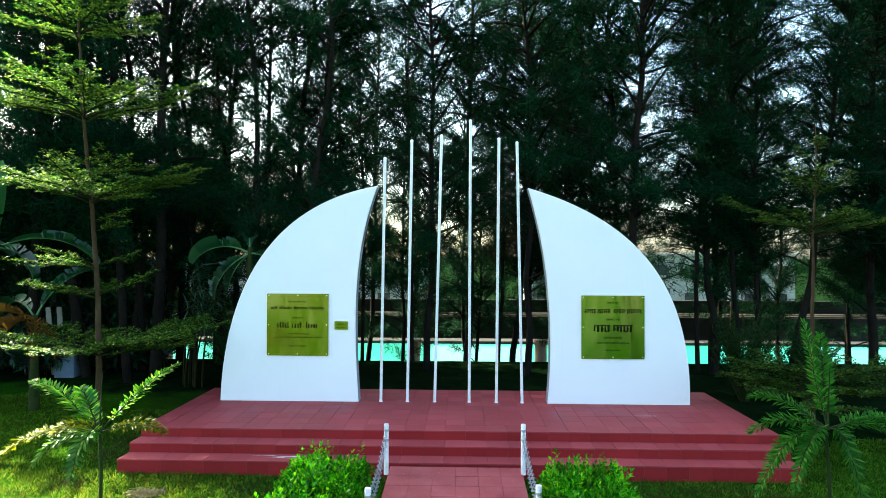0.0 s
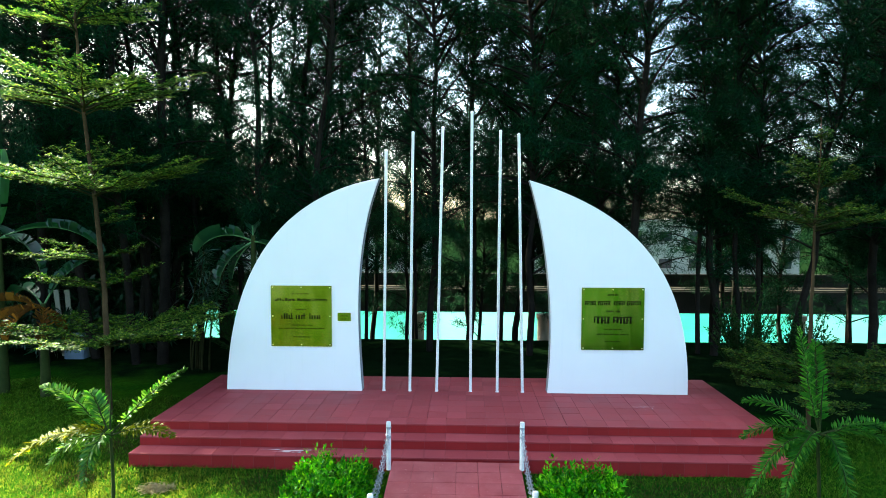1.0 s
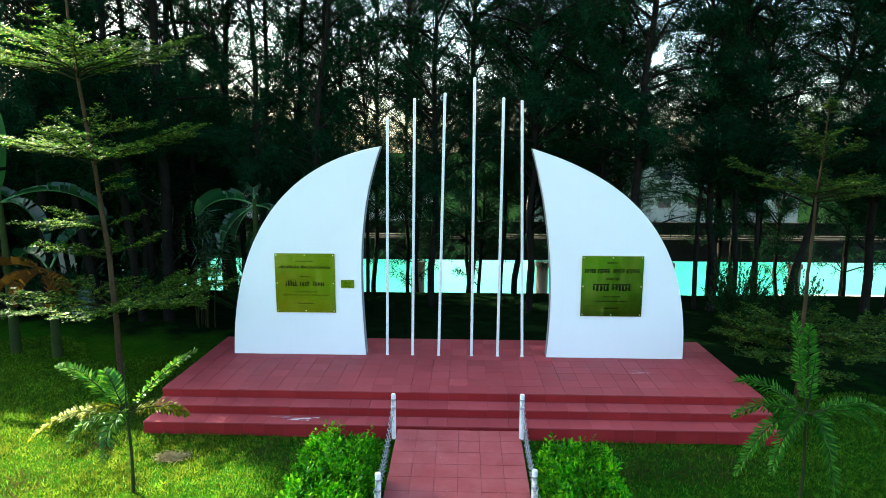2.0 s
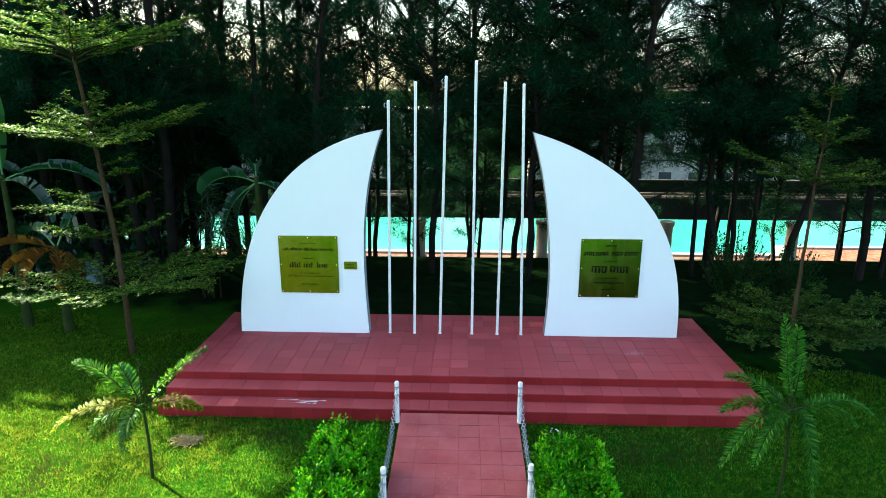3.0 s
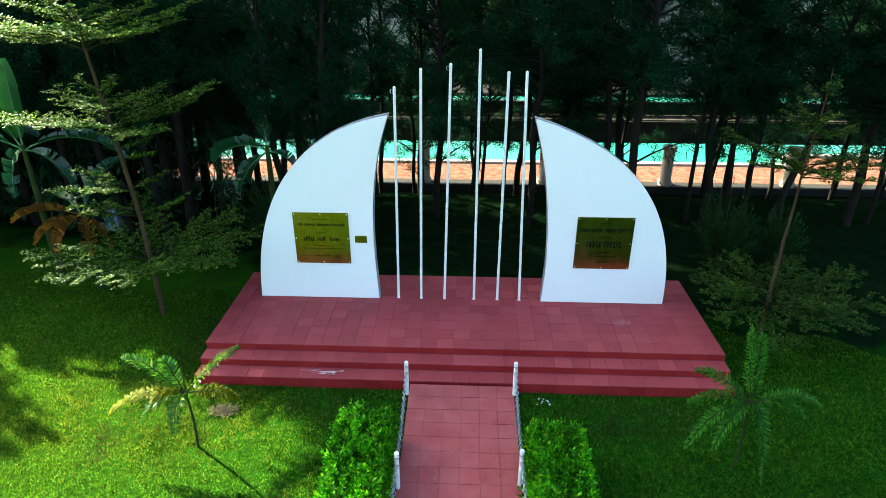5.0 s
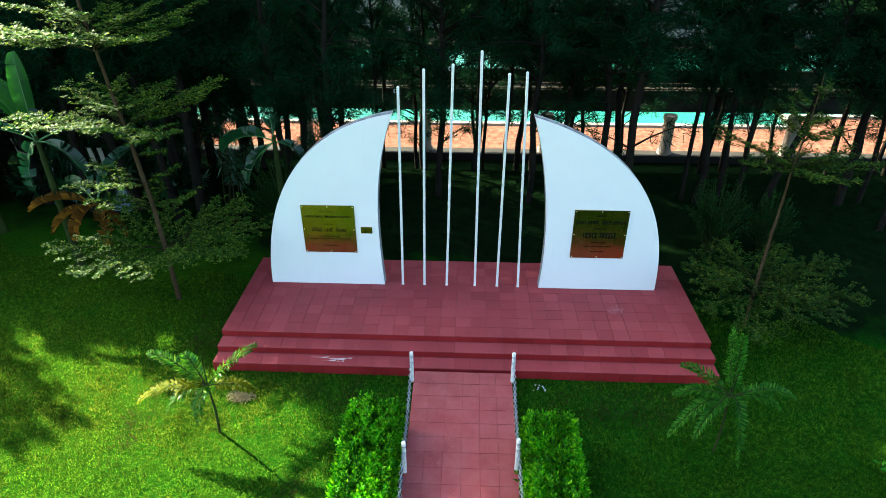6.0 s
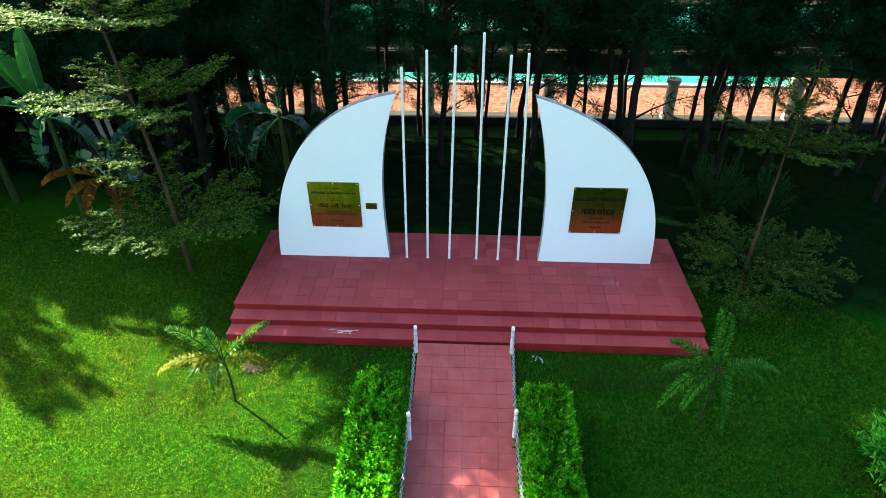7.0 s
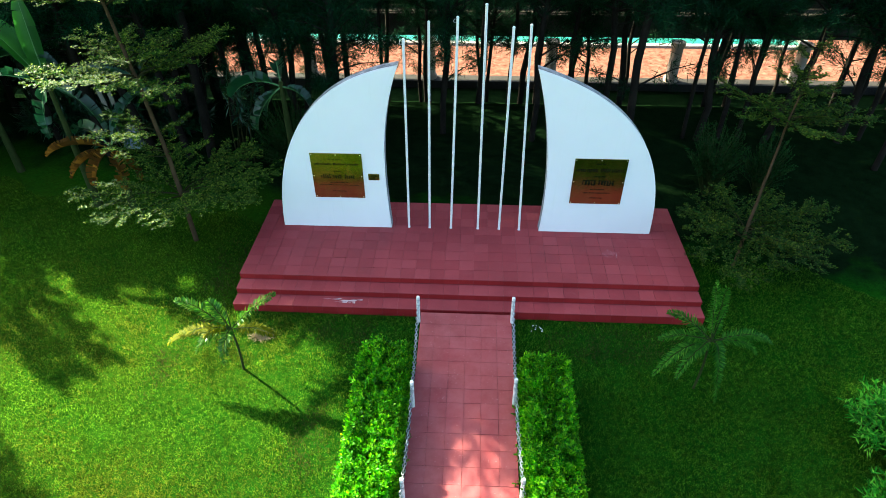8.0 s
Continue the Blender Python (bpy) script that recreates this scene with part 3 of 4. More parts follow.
def tile_mesh(w, d, thick=0.02, material=None, jx=JOINT, jy=JOINT):
    bm = box((w - jx, d - jy, thick), (0, 0, -thick / 2), 0.0025)
    me = bpy.data.meshes.new("tile")
    bm.to_mesh(me)
    bm.free()
    me.materials.append(material or M_TILE)
    return me


JOINTS = (0.002, 0.004, 0.009)


def tile_set(w, d, material=None):
    """Tiles cut to nine sizes, so that some joints gape and others close."""
    return [[tile_mesh(w, d, 0.02, material, a, b) for b in JOINTS] for a in JOINTS]


def pick(rng, often):
    return rng.choices((0, 1, 2), often)[0]


def lay(parent, me, x, y, z, rng, rx=0.0):
    o = new("tile", me)
    o.parent = parent
    o.matrix_basis = pose(x, y, z + rng.uniform(-0.0012, 0.0012), rx + rng.uniform(-0.12, 0.12), rng.uniform(-0.12, 0.12), 0)


def build_platform():
    rng = random.Random(3)
    p = thing("platform", (0, Y_STEP, 0), "red oxide tiled platform with three steps", "platform", "", "structure")
    wide, mid = SX1 - SX0, (SX0 + SX1) / 2
    n = 31
    tw = wide / n
    for k in range(3):
        front = k * TREAD
        depth = (Y_BACK - Y_STEP) - front
        top = STEP * (k + 1)
        low = -0.35 if k == 0 else STEP * k - 0.02
        st = part("step" if k < 2 else "deck", box((wide - 0.02, depth - 0.02, top - 0.014 - low), (mid, front + depth / 2, (top - 0.014 + low) / 2), 0.004), M_GROUT, p, "tiled step" if k < 2 else "broad tiled deck")
        rows = 1 if k < 2 else 9
        td = TREAD if k < 2 else depth / rows
        cut = tile_set(tw, td)
        for i in range(n):
            column = pick(rng, (4, 4, 2) if k == 2 else (2, 4, 4))
            for j in range(rows):
                me = cut[column if rng.random() < 0.7 else pick(rng, (5, 3, 2))][pick(rng, (6, 3, 1.5))]
                lay(st, me, SX0 + tw * (i + 0.5), front + td * (j + 0.5), top, rng)
        # tiles on the riser, a little behind the nosing
        rise = STEP if k else STEP + 0.2
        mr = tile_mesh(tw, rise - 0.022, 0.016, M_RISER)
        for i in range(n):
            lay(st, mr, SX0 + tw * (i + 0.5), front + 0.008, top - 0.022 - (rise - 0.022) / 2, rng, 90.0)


def build_path():
    rng = random.Random(4)
    wide = PX1 - PX0
    slope = math.degrees(math.atan(0.06))
    p = thing("path", ((PX0 + PX1) / 2, Y_STEP, 0.118), "straight red oxide tiled path to the steps", "path", "", "structure")
    p.matrix_basis = pose((PX0 + PX1) / 2, Y_STEP - 0.045, 0.118, slope, 0, 0)
    part("bed", box((wide - 0.01, TS * 44 + 0.02, 0.3), (0, -TS * 22 - 0.01, -0.162), 0.004), M_GROUT, p)
    part("bed", box((wide - 0.01, 8.7, 0.3), (0, -TS * 44 - 4.37, -0.16), 0.004), M_PATH, p)
    cut = tile_set(wide / 6, TS, M_PATH)
    for i in range(6):
        for j in range(44):
            me = cut[pick(rng, (5, 4, 1) if i < 3 else (2, 5, 3))][pick(rng, (7, 2, 0.6) if i < 3 else (3, 4, 2))]
            lay(p, me, -wide / 2 + wide / 6 * (i + 0.5), -TS * (j + 0.5) - 0.01, 0.0, rng)


# ---- monument wings ----
MIRROR = 0.105


def wing_outline(flip):
    if flip:
        outer = bezier([(-4.51, 0.449), (-4.54, 2.75), (-3.56, 4.02), (-1.365, 4.675)], 40)
        inner = bezier([(-1.365, 4.675), (-1.78, 3.31), (-1.887, 1.86), (-1.75, 0.449)], 28)
    else:
        outer = bezier([(-4.51, 0.449), (-4.445, 2.53), (-3.64, 4.33), (-1.395, 4.715)], 40)
        inner = bezier([(-1.395, 4.715), (-1.92, 3.35), (-1.85, 1.87), (-1.752, 0.449)], 28)
    return np.concatenate([outer, inner[1:]])


def build_wing(flip):
    pts = wing_outline(flip)
    if flip:
        pts = np.column_stack([2 * MIRROR - pts[:, 0], pts[:, 1]])[::-1]
    base = np.array([pts[:, 0].mean(), 0.449])
    w = thing("monument_wing", (base[0], Y_WING, base[1]), "tall white painted curved monument wing on the platform", "monument", "pair of monument wings")
    thick = 0.26
    bm = bmesh.new()
    fr = [bm.verts.new((x - base[0], 0, z - base[1])) for x, z in pts]
    bk = [bm.verts.new((x - base[0], thick, z - base[1])) for x, z in pts]
    bm.faces.new(fr if not flip else fr)
    bm.faces.new(bk[::-1])
    n = len(pts)
    for i in range(n):
        j = (i + 1) % n
        f = bm.faces.new((fr[j], fr[i], bk[i], bk[j]))
        f.smooth = False
    bmesh.ops.recalc_face_normals(bm, faces=bm.faces[:])
    rim = [e for e in bm.edges if sum(1 for f in e.link_faces if len(f.verts) > 10) == 1]
    bmesh.ops.bevel(bm, geom=rim, offset=0.008, segments=2, affect="EDGES")
    part("slab", bm, M_WHITE, w)
    # weathered top edge, laid just over the curved rim
    g = Geo()
    rim_pts = pts[:40] if not flip else pts[-40:]
    rim_pts = rim_pts - base
    c = rim_pts.mean(0)
    d = np.gradient(rim_pts, axis=0)
    nor = unit(np.column_stack([-d[:, 1], d[:, 0]]))
    if (nor * (rim_pts - c + np.array([0.0, 1.0]))).sum() < 0:
        nor = -nor
    o = rim_pts + nor * 0.004
    a = np.column_stack([o[:, 0], np.full(40, 0.02), o[:, 1]])
    b = np.column_stack([o[:, 0], np.full(40, thick - 0.02), o[:, 1]])
    g.add(np.concatenate([a, b]), [(i, i + 1, 41 + i, 40 + i) for i in range(39)])
    part("top_edge", g, M_WHITE_OLD, w, "weathered grey top edge")
    # the concave inner edge, covered with a grey strip
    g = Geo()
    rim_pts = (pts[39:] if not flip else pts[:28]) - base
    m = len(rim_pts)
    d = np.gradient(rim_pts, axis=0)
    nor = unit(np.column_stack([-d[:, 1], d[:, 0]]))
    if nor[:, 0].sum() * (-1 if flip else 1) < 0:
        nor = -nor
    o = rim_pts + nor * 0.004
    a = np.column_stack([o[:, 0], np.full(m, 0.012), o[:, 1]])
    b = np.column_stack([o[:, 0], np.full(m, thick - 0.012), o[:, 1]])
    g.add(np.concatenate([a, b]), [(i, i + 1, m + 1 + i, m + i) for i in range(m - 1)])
    part("inner_edge", g, M_EDGE_GREY, w, "grey inner edge")


def bar_text(parent, y, rows, z0, headline):
    """Lines of lettering as rows of small bars; headline joins the bars of each word along their top."""
    rng = random.Random(len(rows) + int(z0 * 100))
    for z, x0, width, height in rows:
        g = Geo()

        def bar(xa, xb, za, zb):
            v = [(xa, y, za), (xb, y, za), (xb, y, zb), (xa, y, zb)]
            v += [(a, y + 0.004, c) for a, b, c in v]
            g.add(v, [(0, 1, 2, 3), (1, 5, 6, 2), (5, 4, 7, 6), (4, 0, 3, 7), (3, 2, 6, 7), (4, 5, 1, 0)])

        x, end = x0, x0 + width
        while x < end - height * 0.4:
            word = min(rng.uniform(3, 7) * height * 0.62, end - x)
            xx = x
            while xx < x + word - height * 0.2:
                stroke = height * rng.uniform(0.16, 0.30)
                bar(xx, xx + stroke, z + (height * 0.12 if headline and rng.random() < 0.5 else 0), z + height * (0.78 if headline else rng.choice((0.7, 0.72, 1.0))))
                if rng.random() < 0.6 and height > 0.05:
                    low = z + height * rng.choice((0.0, 0.32, 0.55))
                    bar(xx + stroke, xx + stroke + height * 0.16, low, low + height * 0.16)
                xx += stroke + height * rng.uniform(0.16, 0.26)
            if headline:
                bar(x, xx - height * 0.1, z + height * 0.80, z + height * 0.92)
            x += word + height * 0.45
        tagged(part("lettering", g, M_INK, parent), kind="stuff")


def words(parent, text, x, y, z, width):
    """Readable engraved words in the built-in font, as one mesh."""
    cu = bpy.data.curves.new("words", "FONT")
    cu.body, cu.size, cu.extrude, cu.offset, cu.resolution_u = text, 0.088, 0.002, 0.0016, 3
    ob = bpy.data.objects.new("words", cu)
    scene.collection.objects.link(ob)
    me = bpy.data.meshes.new_from_object(ob.evaluated_get(bpy.context.evaluated_depsgraph_get()))
    bpy.data.objects.remove(ob)
    me.materials.clear()
    wide = max(v.co.x for v in me.vertices)
    part("engraved_words", me, M_INK, parent, "dark engraved words", Matrix.Translation((x, y, z)) @ Matrix.Rotation(radians(90), 4, "X") @ Matrix.Diagonal((width / wide, 1, 1, 1)))


def build_plaque(x, z, w, h, rows, label, studs=True, headline=False):
    p = thing("plaque", (x, Y_WING, z), label, "plaque", "brass plaques on the monument")
    part("plate", box((w, 0.022, h), (0, -0.014, 0), 0.004, 2), M_BRASS, p)
    bar_text(p, -0.0285, rows, z, headline)
    if studs:
        for sx in (-1, 0, 1):
            for sz in (-1, 0, 1):
                if sx or sz:
                    g = Geo()
                    tube(g, [(0, 0, 0), (0, -0.006, 0), (0, -0.012, 0)], [0.014, 0.014, 0.008], 10)
                    part("stud", g, M_STEEL, p, "", (sx * (w / 2 - 0.035), -0.024, sz * (h / 2 - 0.035)))
    return p


build_wing(False)
build_wing(True)
english = build_plaque(-2.965, 1.965, 1.225, 1.225, [(0.44, -0.18, 0.36, 0.028), (0.305, -0.53, 0.42, 0.062), (0.125, -0.11, 0.22, 0.030), (-0.06, -0.40, 0.80, 0.115), (-0.19, -0.20, 0.44, 0.022), (-0.255, -0.46, 0.95, 0.022), (-0.43, -0.16, 0.33, 0.026)], "square polished brass plaque with dark engraved lettering")
words(english, "Maritime University", -0.08, -0.0285, 0.305, 0.61)
build_plaque(3.225, 1.955, 1.22, 1.235, [(0.46, -0.11, 0.22, 0.035), (0.27, -0.55, 1.10, 0.090), (0.13, -0.13, 0.26, 0.040), (-0.09, -0.37, 0.74, 0.150), (-0.22, -0.17, 0.34, 0.028), (-0.32, -0.31, 0.62, 0.030), (-0.46, -0.15, 0.30, 0.028)], "square brass plaque with two bold engraved lines", True, True)
build_plaque(-2.10, 1.955, 0.265, 0.165, [(0.01, -0.08, 0.16, 0.03), (-0.05, -0.09, 0.18, 0.022)], "small brass plate beside the large plaque", False)


# ---- flag poles ----
def build_pole(x0, x1, top, hook, lean):
    p = thing("flag_pole", (x0, 12.50, 0.449), "slender white metal flag pole on the platform", "flag pole", "row of flag poles")
    g = Geo()
    hgt = top - 0.449
    tube(g, [(0, 0, 0), ((x1 - x0) * 0.5, lean * 0.5, hgt * 0.5), (x1 - x0, lean, hgt)], [0.0285, 0.0285, 0.0285], 14)
    part("shaft", g.mesh("shaft", False), M_POLE, p)
    g = Geo()
    tube(g, [(0, 0, 0), (0, 0, 0.012), (0, 0, 0.02)], [0.036, 0.036, 0.031], 14)
    part("base_flange", g, M_POLE, p)
    g = Geo()
    tube(g, [(0, 0, -0.004), (0, 0, 0.012), (0, 0, 0.03)], [0.031, 0.031, 0.012], 12)
    part("cap", g, M_POLE, p, "", (x1 - x0, lean, hgt))
    if hook:
        g = Geo()
        a = np.linspace(0, 2 * np.pi, 9)
        tube(g, np.column_stack([-0.055 + 0.03 * np.cos(a), 0 * a, -0.07 + 0.045 * np.sin(a)]), np.full(9, 0.009), 6, False)
        part("pulley", g, M_CHAIN, p, "small metal pulley", (x1 - x0, lean, hgt))


for x0, x1, top, hook, lean in ((-1.315, -1.25, 5.26, True, -0.03), (-0.79, -0.72, 5.61, False, 0.0), (-0.25, -0.13, 5.71, True, 0.0), (0.43, 0.44, 5.99, False, -0.08), (0.965, 0.99, 5.60, False, -0.24), (1.47, 1.36, 5.57, False, 0.0)):
    build_pole(x0, x1, top, hook, lean)


# ---- posts and chains ----
POSTS = {-1: [(-0.84, 9.50), (-0.785, 7.33), (-0.79, 5.42), (-0.80, 3.4)], 1: [(1.195, 9.55), (1.16, 7.46), (1.20, 5.50), (1.20, 3.45)]}


def build_post(x, y):
    p = thing("barrier_post", (x, y, path_z(y) - 0.02), "short white painted post at the path's edge", "post", "posts along the path")
    g = Geo()
    tube(g, [(0, 0, 0), (0, 0, 0.70), (0, 0, 0.715)], [0.036, 0.036, 0.030], 12)
    part("shaft", g, M_POST, p)
    g = Geo()
    tube(g, [(0, 0, 0.70), (0, 0, 0.73), (0, 0, 0.745)], [0.038, 0.038, 0.032], 12)
    part("cap", g, M_POST, p)
    for z in (0.64, 0.50):
        g = Geo()
        tube(g, [(0, 0, z), (0, 0, z + 0.03)], [0.041, 0.041], 10, False)
        part("ring", g, M_CHAIN, p, "metal ring that holds the chain")


def link_mesh(length=0.088, wide=0.05, wire=0.0058):
    g = Geo()
    a = np.linspace(0, 2 * np.pi, 9)
    pts = np.column_stack([np.cos(a) * length / 2, np.sin(a) * wide / 2, 0 * a])
    tube(g, pts, np.full(9, wire), 3, False)
    me = g.mesh("link")
    me.materials.append(M_CHAIN)
    return me


LINK = link_mesh()


def build_chain(a, b, z, sag):
    pa, pb = np.array([*a, path_z(a[1]) + z]), np.array([*b, path_z(b[1]) + z])
    mid = (pa + pb) / 2
    n = int(np.linalg.norm(pb - pa) * 1.04 / 0.072)
    t = (np.arange(n) + 0.5) / n
    pts = pa + (pb - pa) * t[:, None]
    pts[:, 2] -= sag * 4 * t * (1 - t)
    d = np.gradient(pts, axis=0)
    ch = thing("chain", tuple(mid), "galvanised steel chain hung between white posts", "chain", "chains along the path")
    for i in range(n):
        turn = Vector(d[i]).to_track_quat("X", "Z").to_matrix().to_4x4()
        part("link", LINK, M_CHAIN, ch, "", Matrix.Translation(pts[i] - mid) @ turn @ pose(0, 0, 0, 90 if i % 2 else 0, 0, 0))


for side, row in POSTS.items():
    for x, y in row:
        build_post(x, y)
    for a, b in zip(row, row[1:]):
        build_chain(a, b, 0.64, 0.13)
        build_chain(a, b, 0.50, 0.15)


# ---- hedges ----
def build_hedge(x0, x1, y0, y1, high, seed):
    rng = np.random.default_rng(seed)
    cx, cy = (x0 + x1) / 2, (y0 + y1) / 2
    gz = ground_z(cx, cy)
    h = thing("hedge", (cx, cy, gz), "clipped bright green leafy hedge beside the path", "hedge", "hedges along the path")
    g = Geo()
    for i in range(90):
        x, y = rng.uniform(x0 + 0.15, x1 - 0.15) - cx, rng.uniform(y0 + 0.1, y1 - 0.15) - cy
        t = high * rng.uniform(0.6, 0.95)
        tube(g, [(x, y, -0.1 + ground_z(x + cx, y + cy) - gz), (x + rng.normal(0, 0.05), y + rng.normal(0, 0.05), t * 0.5), (x + rng.normal(0, 0.1), y + rng.normal(0, 0.1), t)], [0.012, 0.009, 0.004], 4, False)
    tagged(part("twig_clump", g, M_BARK, h, "thin woody stems"), kind="stuff")
    n = int(2300 * (x1 - x0) * (y1 - y0))
    p = rng.random((n, 3)) * 2 - 1
    hx, hy = (x1 - x0) / 2, (y1 - y0) / 2
    face = rng.integers(0, 5, n)
    deep = 1 - np.abs(rng.normal(0, 0.10, n))
    p[face == 0, 0] = deep[face == 0]
    p[face == 1, 0] = -deep[face == 1]
    p[face == 2, 1] = deep[face == 2]
    top = face >= 3
    p[top, 2] = deep[top]
    r = np.maximum(np.abs(p[:, 0]) ** 6 + np.clip(p[:, 2], 0, 1) ** 6, 1.0) ** (1 / 6)
    x, y = p[:, 0] / r * hx, p[:, 1] * hy
    lump = np.array([0.6 * noise.noise(Vector((a * 2.2 + seed, b * 2.2, 0))) + 0.8 * noise.noise(Vector((a * 6.5, b * 6.5 + seed, c * 3))) for a, b, c in zip(x, y, p[:, 2])])
    z = (p[:, 2] / r * 0.5 + 0.5) * high * (1 + 0.17 * lump + np.where(top, rng.exponential(0.06, n), 0))
    x = x * (1 + 0.09 * lump + np.where(face < 2, rng.exponential(0.05, n), 0))
    base = np.array([ground_z(a + cx, b + cy) - gz for a, b in zip(x, y)])
    # each shoot carries a rosette of leaves round its tip
    k = 7
    out = np.column_stack([p[:, 0] * 0.7, p[:, 1] * 0.2, np.clip(p[:, 2], -0.1, 1) + 0.55])
    out = unit(out + rng.normal(0, 0.22, (n, 3)))
    flat = unit(np.cross(out, rng.normal(0, 1, (n, 3))))
    other = np.cross(out, flat)
    at = np.repeat(np.column_stack([x, y, z + base]), k, 0)
    turn = np.tile(np.arange(k) * 2.4, n) + np.repeat(rng.uniform(0, 6.3, n), k)
    step = np.tile(np.linspace(0, 1, k), n)[:, None]
    axis = np.repeat(out, k, 0)
    ring = np.repeat(flat, k, 0) * np.cos(turn)[:, None] + np.repeat(other, k, 0) * np.sin(turn)[:, None]
    at = at + axis * (step - 0.7) * 0.085
    along = ring * (1.15 - 0.75 * step) + axis * (0.25 + 0.7 * step) + rng.normal(0, 0.15, (n * k, 3))
    size = np.repeat(rng.uniform(0.55, 1.35, n), k) * rng.uniform(0.7, 1.2, n * k)
    lf = Geo()
    leaves(lf, at, along, axis + ring * 0.2, 0.066 * size, 0.032 * size, 0.55, 0.10)
    part("foliage", lf, M_HEDGE, h)


build_hedge(-1.86, -0.94, 2.6, 8.32, 0.80, 41)
build_hedge(1.29, 2.18, 2.6, 8.06, 0.83, 42)


# ---- young palms ----
def frond_geo(g, rib, az, length, rise, droop, rng, z0, leaflet):
    """An arching frond with close narrow leaflets that stand out all round its rib."""
    s = np.linspace(0, 1, 14)
    d = np.array([math.cos(az), math.sin(az)])
    h = length * s * (1 - 0.12 * s)
    z = z0 + rise * s - droop * s ** 2.2
    pts = np.column_stack([d[0] * h, d[1] * h, z])
    pts[1:] += np.cumsum(rng.normal(0, 0.006, (13, 3)), 0)
    tube(rib, pts, 0.013 * (1.08 - s), 5, False)
    span = np.linalg.norm(np.diff(pts, axis=0), axis=1).sum()
    m = int(span * leaflet[2]) + 6
    u = np.linspace(0.14, 1.0, m)
    at = np.column_stack([np.interp(u, s, pts[:, i]) for i in range(3)])
    tan = unit(np.column_stack([np.interp(u, s, np.gradient(pts[:, i])) for i in range(3)]))
    side = unit(np.cross(tan, (0, 0, 1)) + 1e-6)
    up = np.cross(side, tan)
    for sgn in (-1, 1):
        for lift in (-0.35, 0.15, 0.65):
            keep = rng.random(m) < 0.74
            a = side * sgn + up * (lift + rng.normal(0, 0.14, (m, 1))) + tan * (0.55 + 0.35 * u[:, None] + rng.normal(0, 0.12, (m, 1))) + np.array([0, 0, -0.12])
            ln = (leaflet[0] * np.sin(np.pi * np.clip(u * 0.78 + 0.16, 0, 1)) ** 0.6) * rng.uniform(0.85, 1.1, m)
            leaves(g, at[keep], a[keep], up[keep] + rng.normal(0, 0.2, (keep.sum(), 3)), ln[keep], (leaflet[1] * rng.uniform(0.75, 1.15, m))[keep], 0.6, 0.12)


def build_palm(x, y, trunk_h, fronds, seed, label, green, leaflet):
    rng = np.random.default_rng(seed)
    p = thing("young_palm", (x, y, ground_z(x, y)), label, "palm", "young palms on the lawn")
    g = Geo()
    zs = np.linspace(-0.05, trunk_h, 12)
    ringed = 1 + 0.06 * np.cos(np.arange(12) * math.pi)
    tube(g, np.column_stack([0.02 * np.sin(zs * 3), 0.01 * zs, zs]), (0.026 - 0.008 * zs / trunk_h) * ringed, 9)
    part("trunk", g, M_STALK, p, "thin ringed green-brown trunk")
    g = Geo()
    tube(g, [(0, 0, trunk_h * 0.97), (0.01, 0, trunk_h + 0.35), (0.03, 0, trunk_h + 0.75)], [0.014, 0.008, 0.003], 6)
    part("spear", g, M_STALK, p, "unopened spear leaf")
    for az, length, rise, droop, yellow in fronds:
        leaf, rib = Geo(), Geo()
        frond_geo(leaf, rib, radians(az), length, rise, droop, rng, trunk_h * 0.97, leaflet)
        fr = part("frond", leaf, M_PALM_YEL if yellow else green, p, "yellowing frond" if yellow else "")
        part("rib", rib, M_STALK, fr)


build_palm(-4.40, 8.20, 1.22, [(172, 1.12, 1.10, 0.48, 0), (150, 0.62, 0.95, 0.40, 0), (3, 1.12, 1.25, 0.42, 0), (-10, 1.08, 0.50, 0.40, 1), (184, 1.45, 0.30, 0.66, 1), (205, 0.85, 0.30, 0.70, 0), (-95, 0.55, 0.35, 0.8, 0), (215, 0.6, 0.55, 0.5, 1)], 61, "young feathery palm with green and yellowing fronds on lawn", M_PALM_SUN, (0.172, 0.030, 27))
build_palm(4.80, 8.12, 1.42, [(172, 1.05, 0.45, 0.55, 0), (140, 0.35, 1.40, 0.10, 0), (75, 0.22, 1.20, 0.10, 0), (4, 1.30, 0.55, 0.65, 0), (-8, 0.95, 0.45, 0.60, 0), (192, 1.15, 0.12, 0.85, 0), (-55, 0.55, 0.20, 1.45, 0), (150, 1.05, 0.70, 0.45, 0), (212, 0.8, 0.30, 0.95, 0)], 62, "young feathery palm with dark green arching fronds on lawn", M_PALM, (0.165, 0.026, 34))


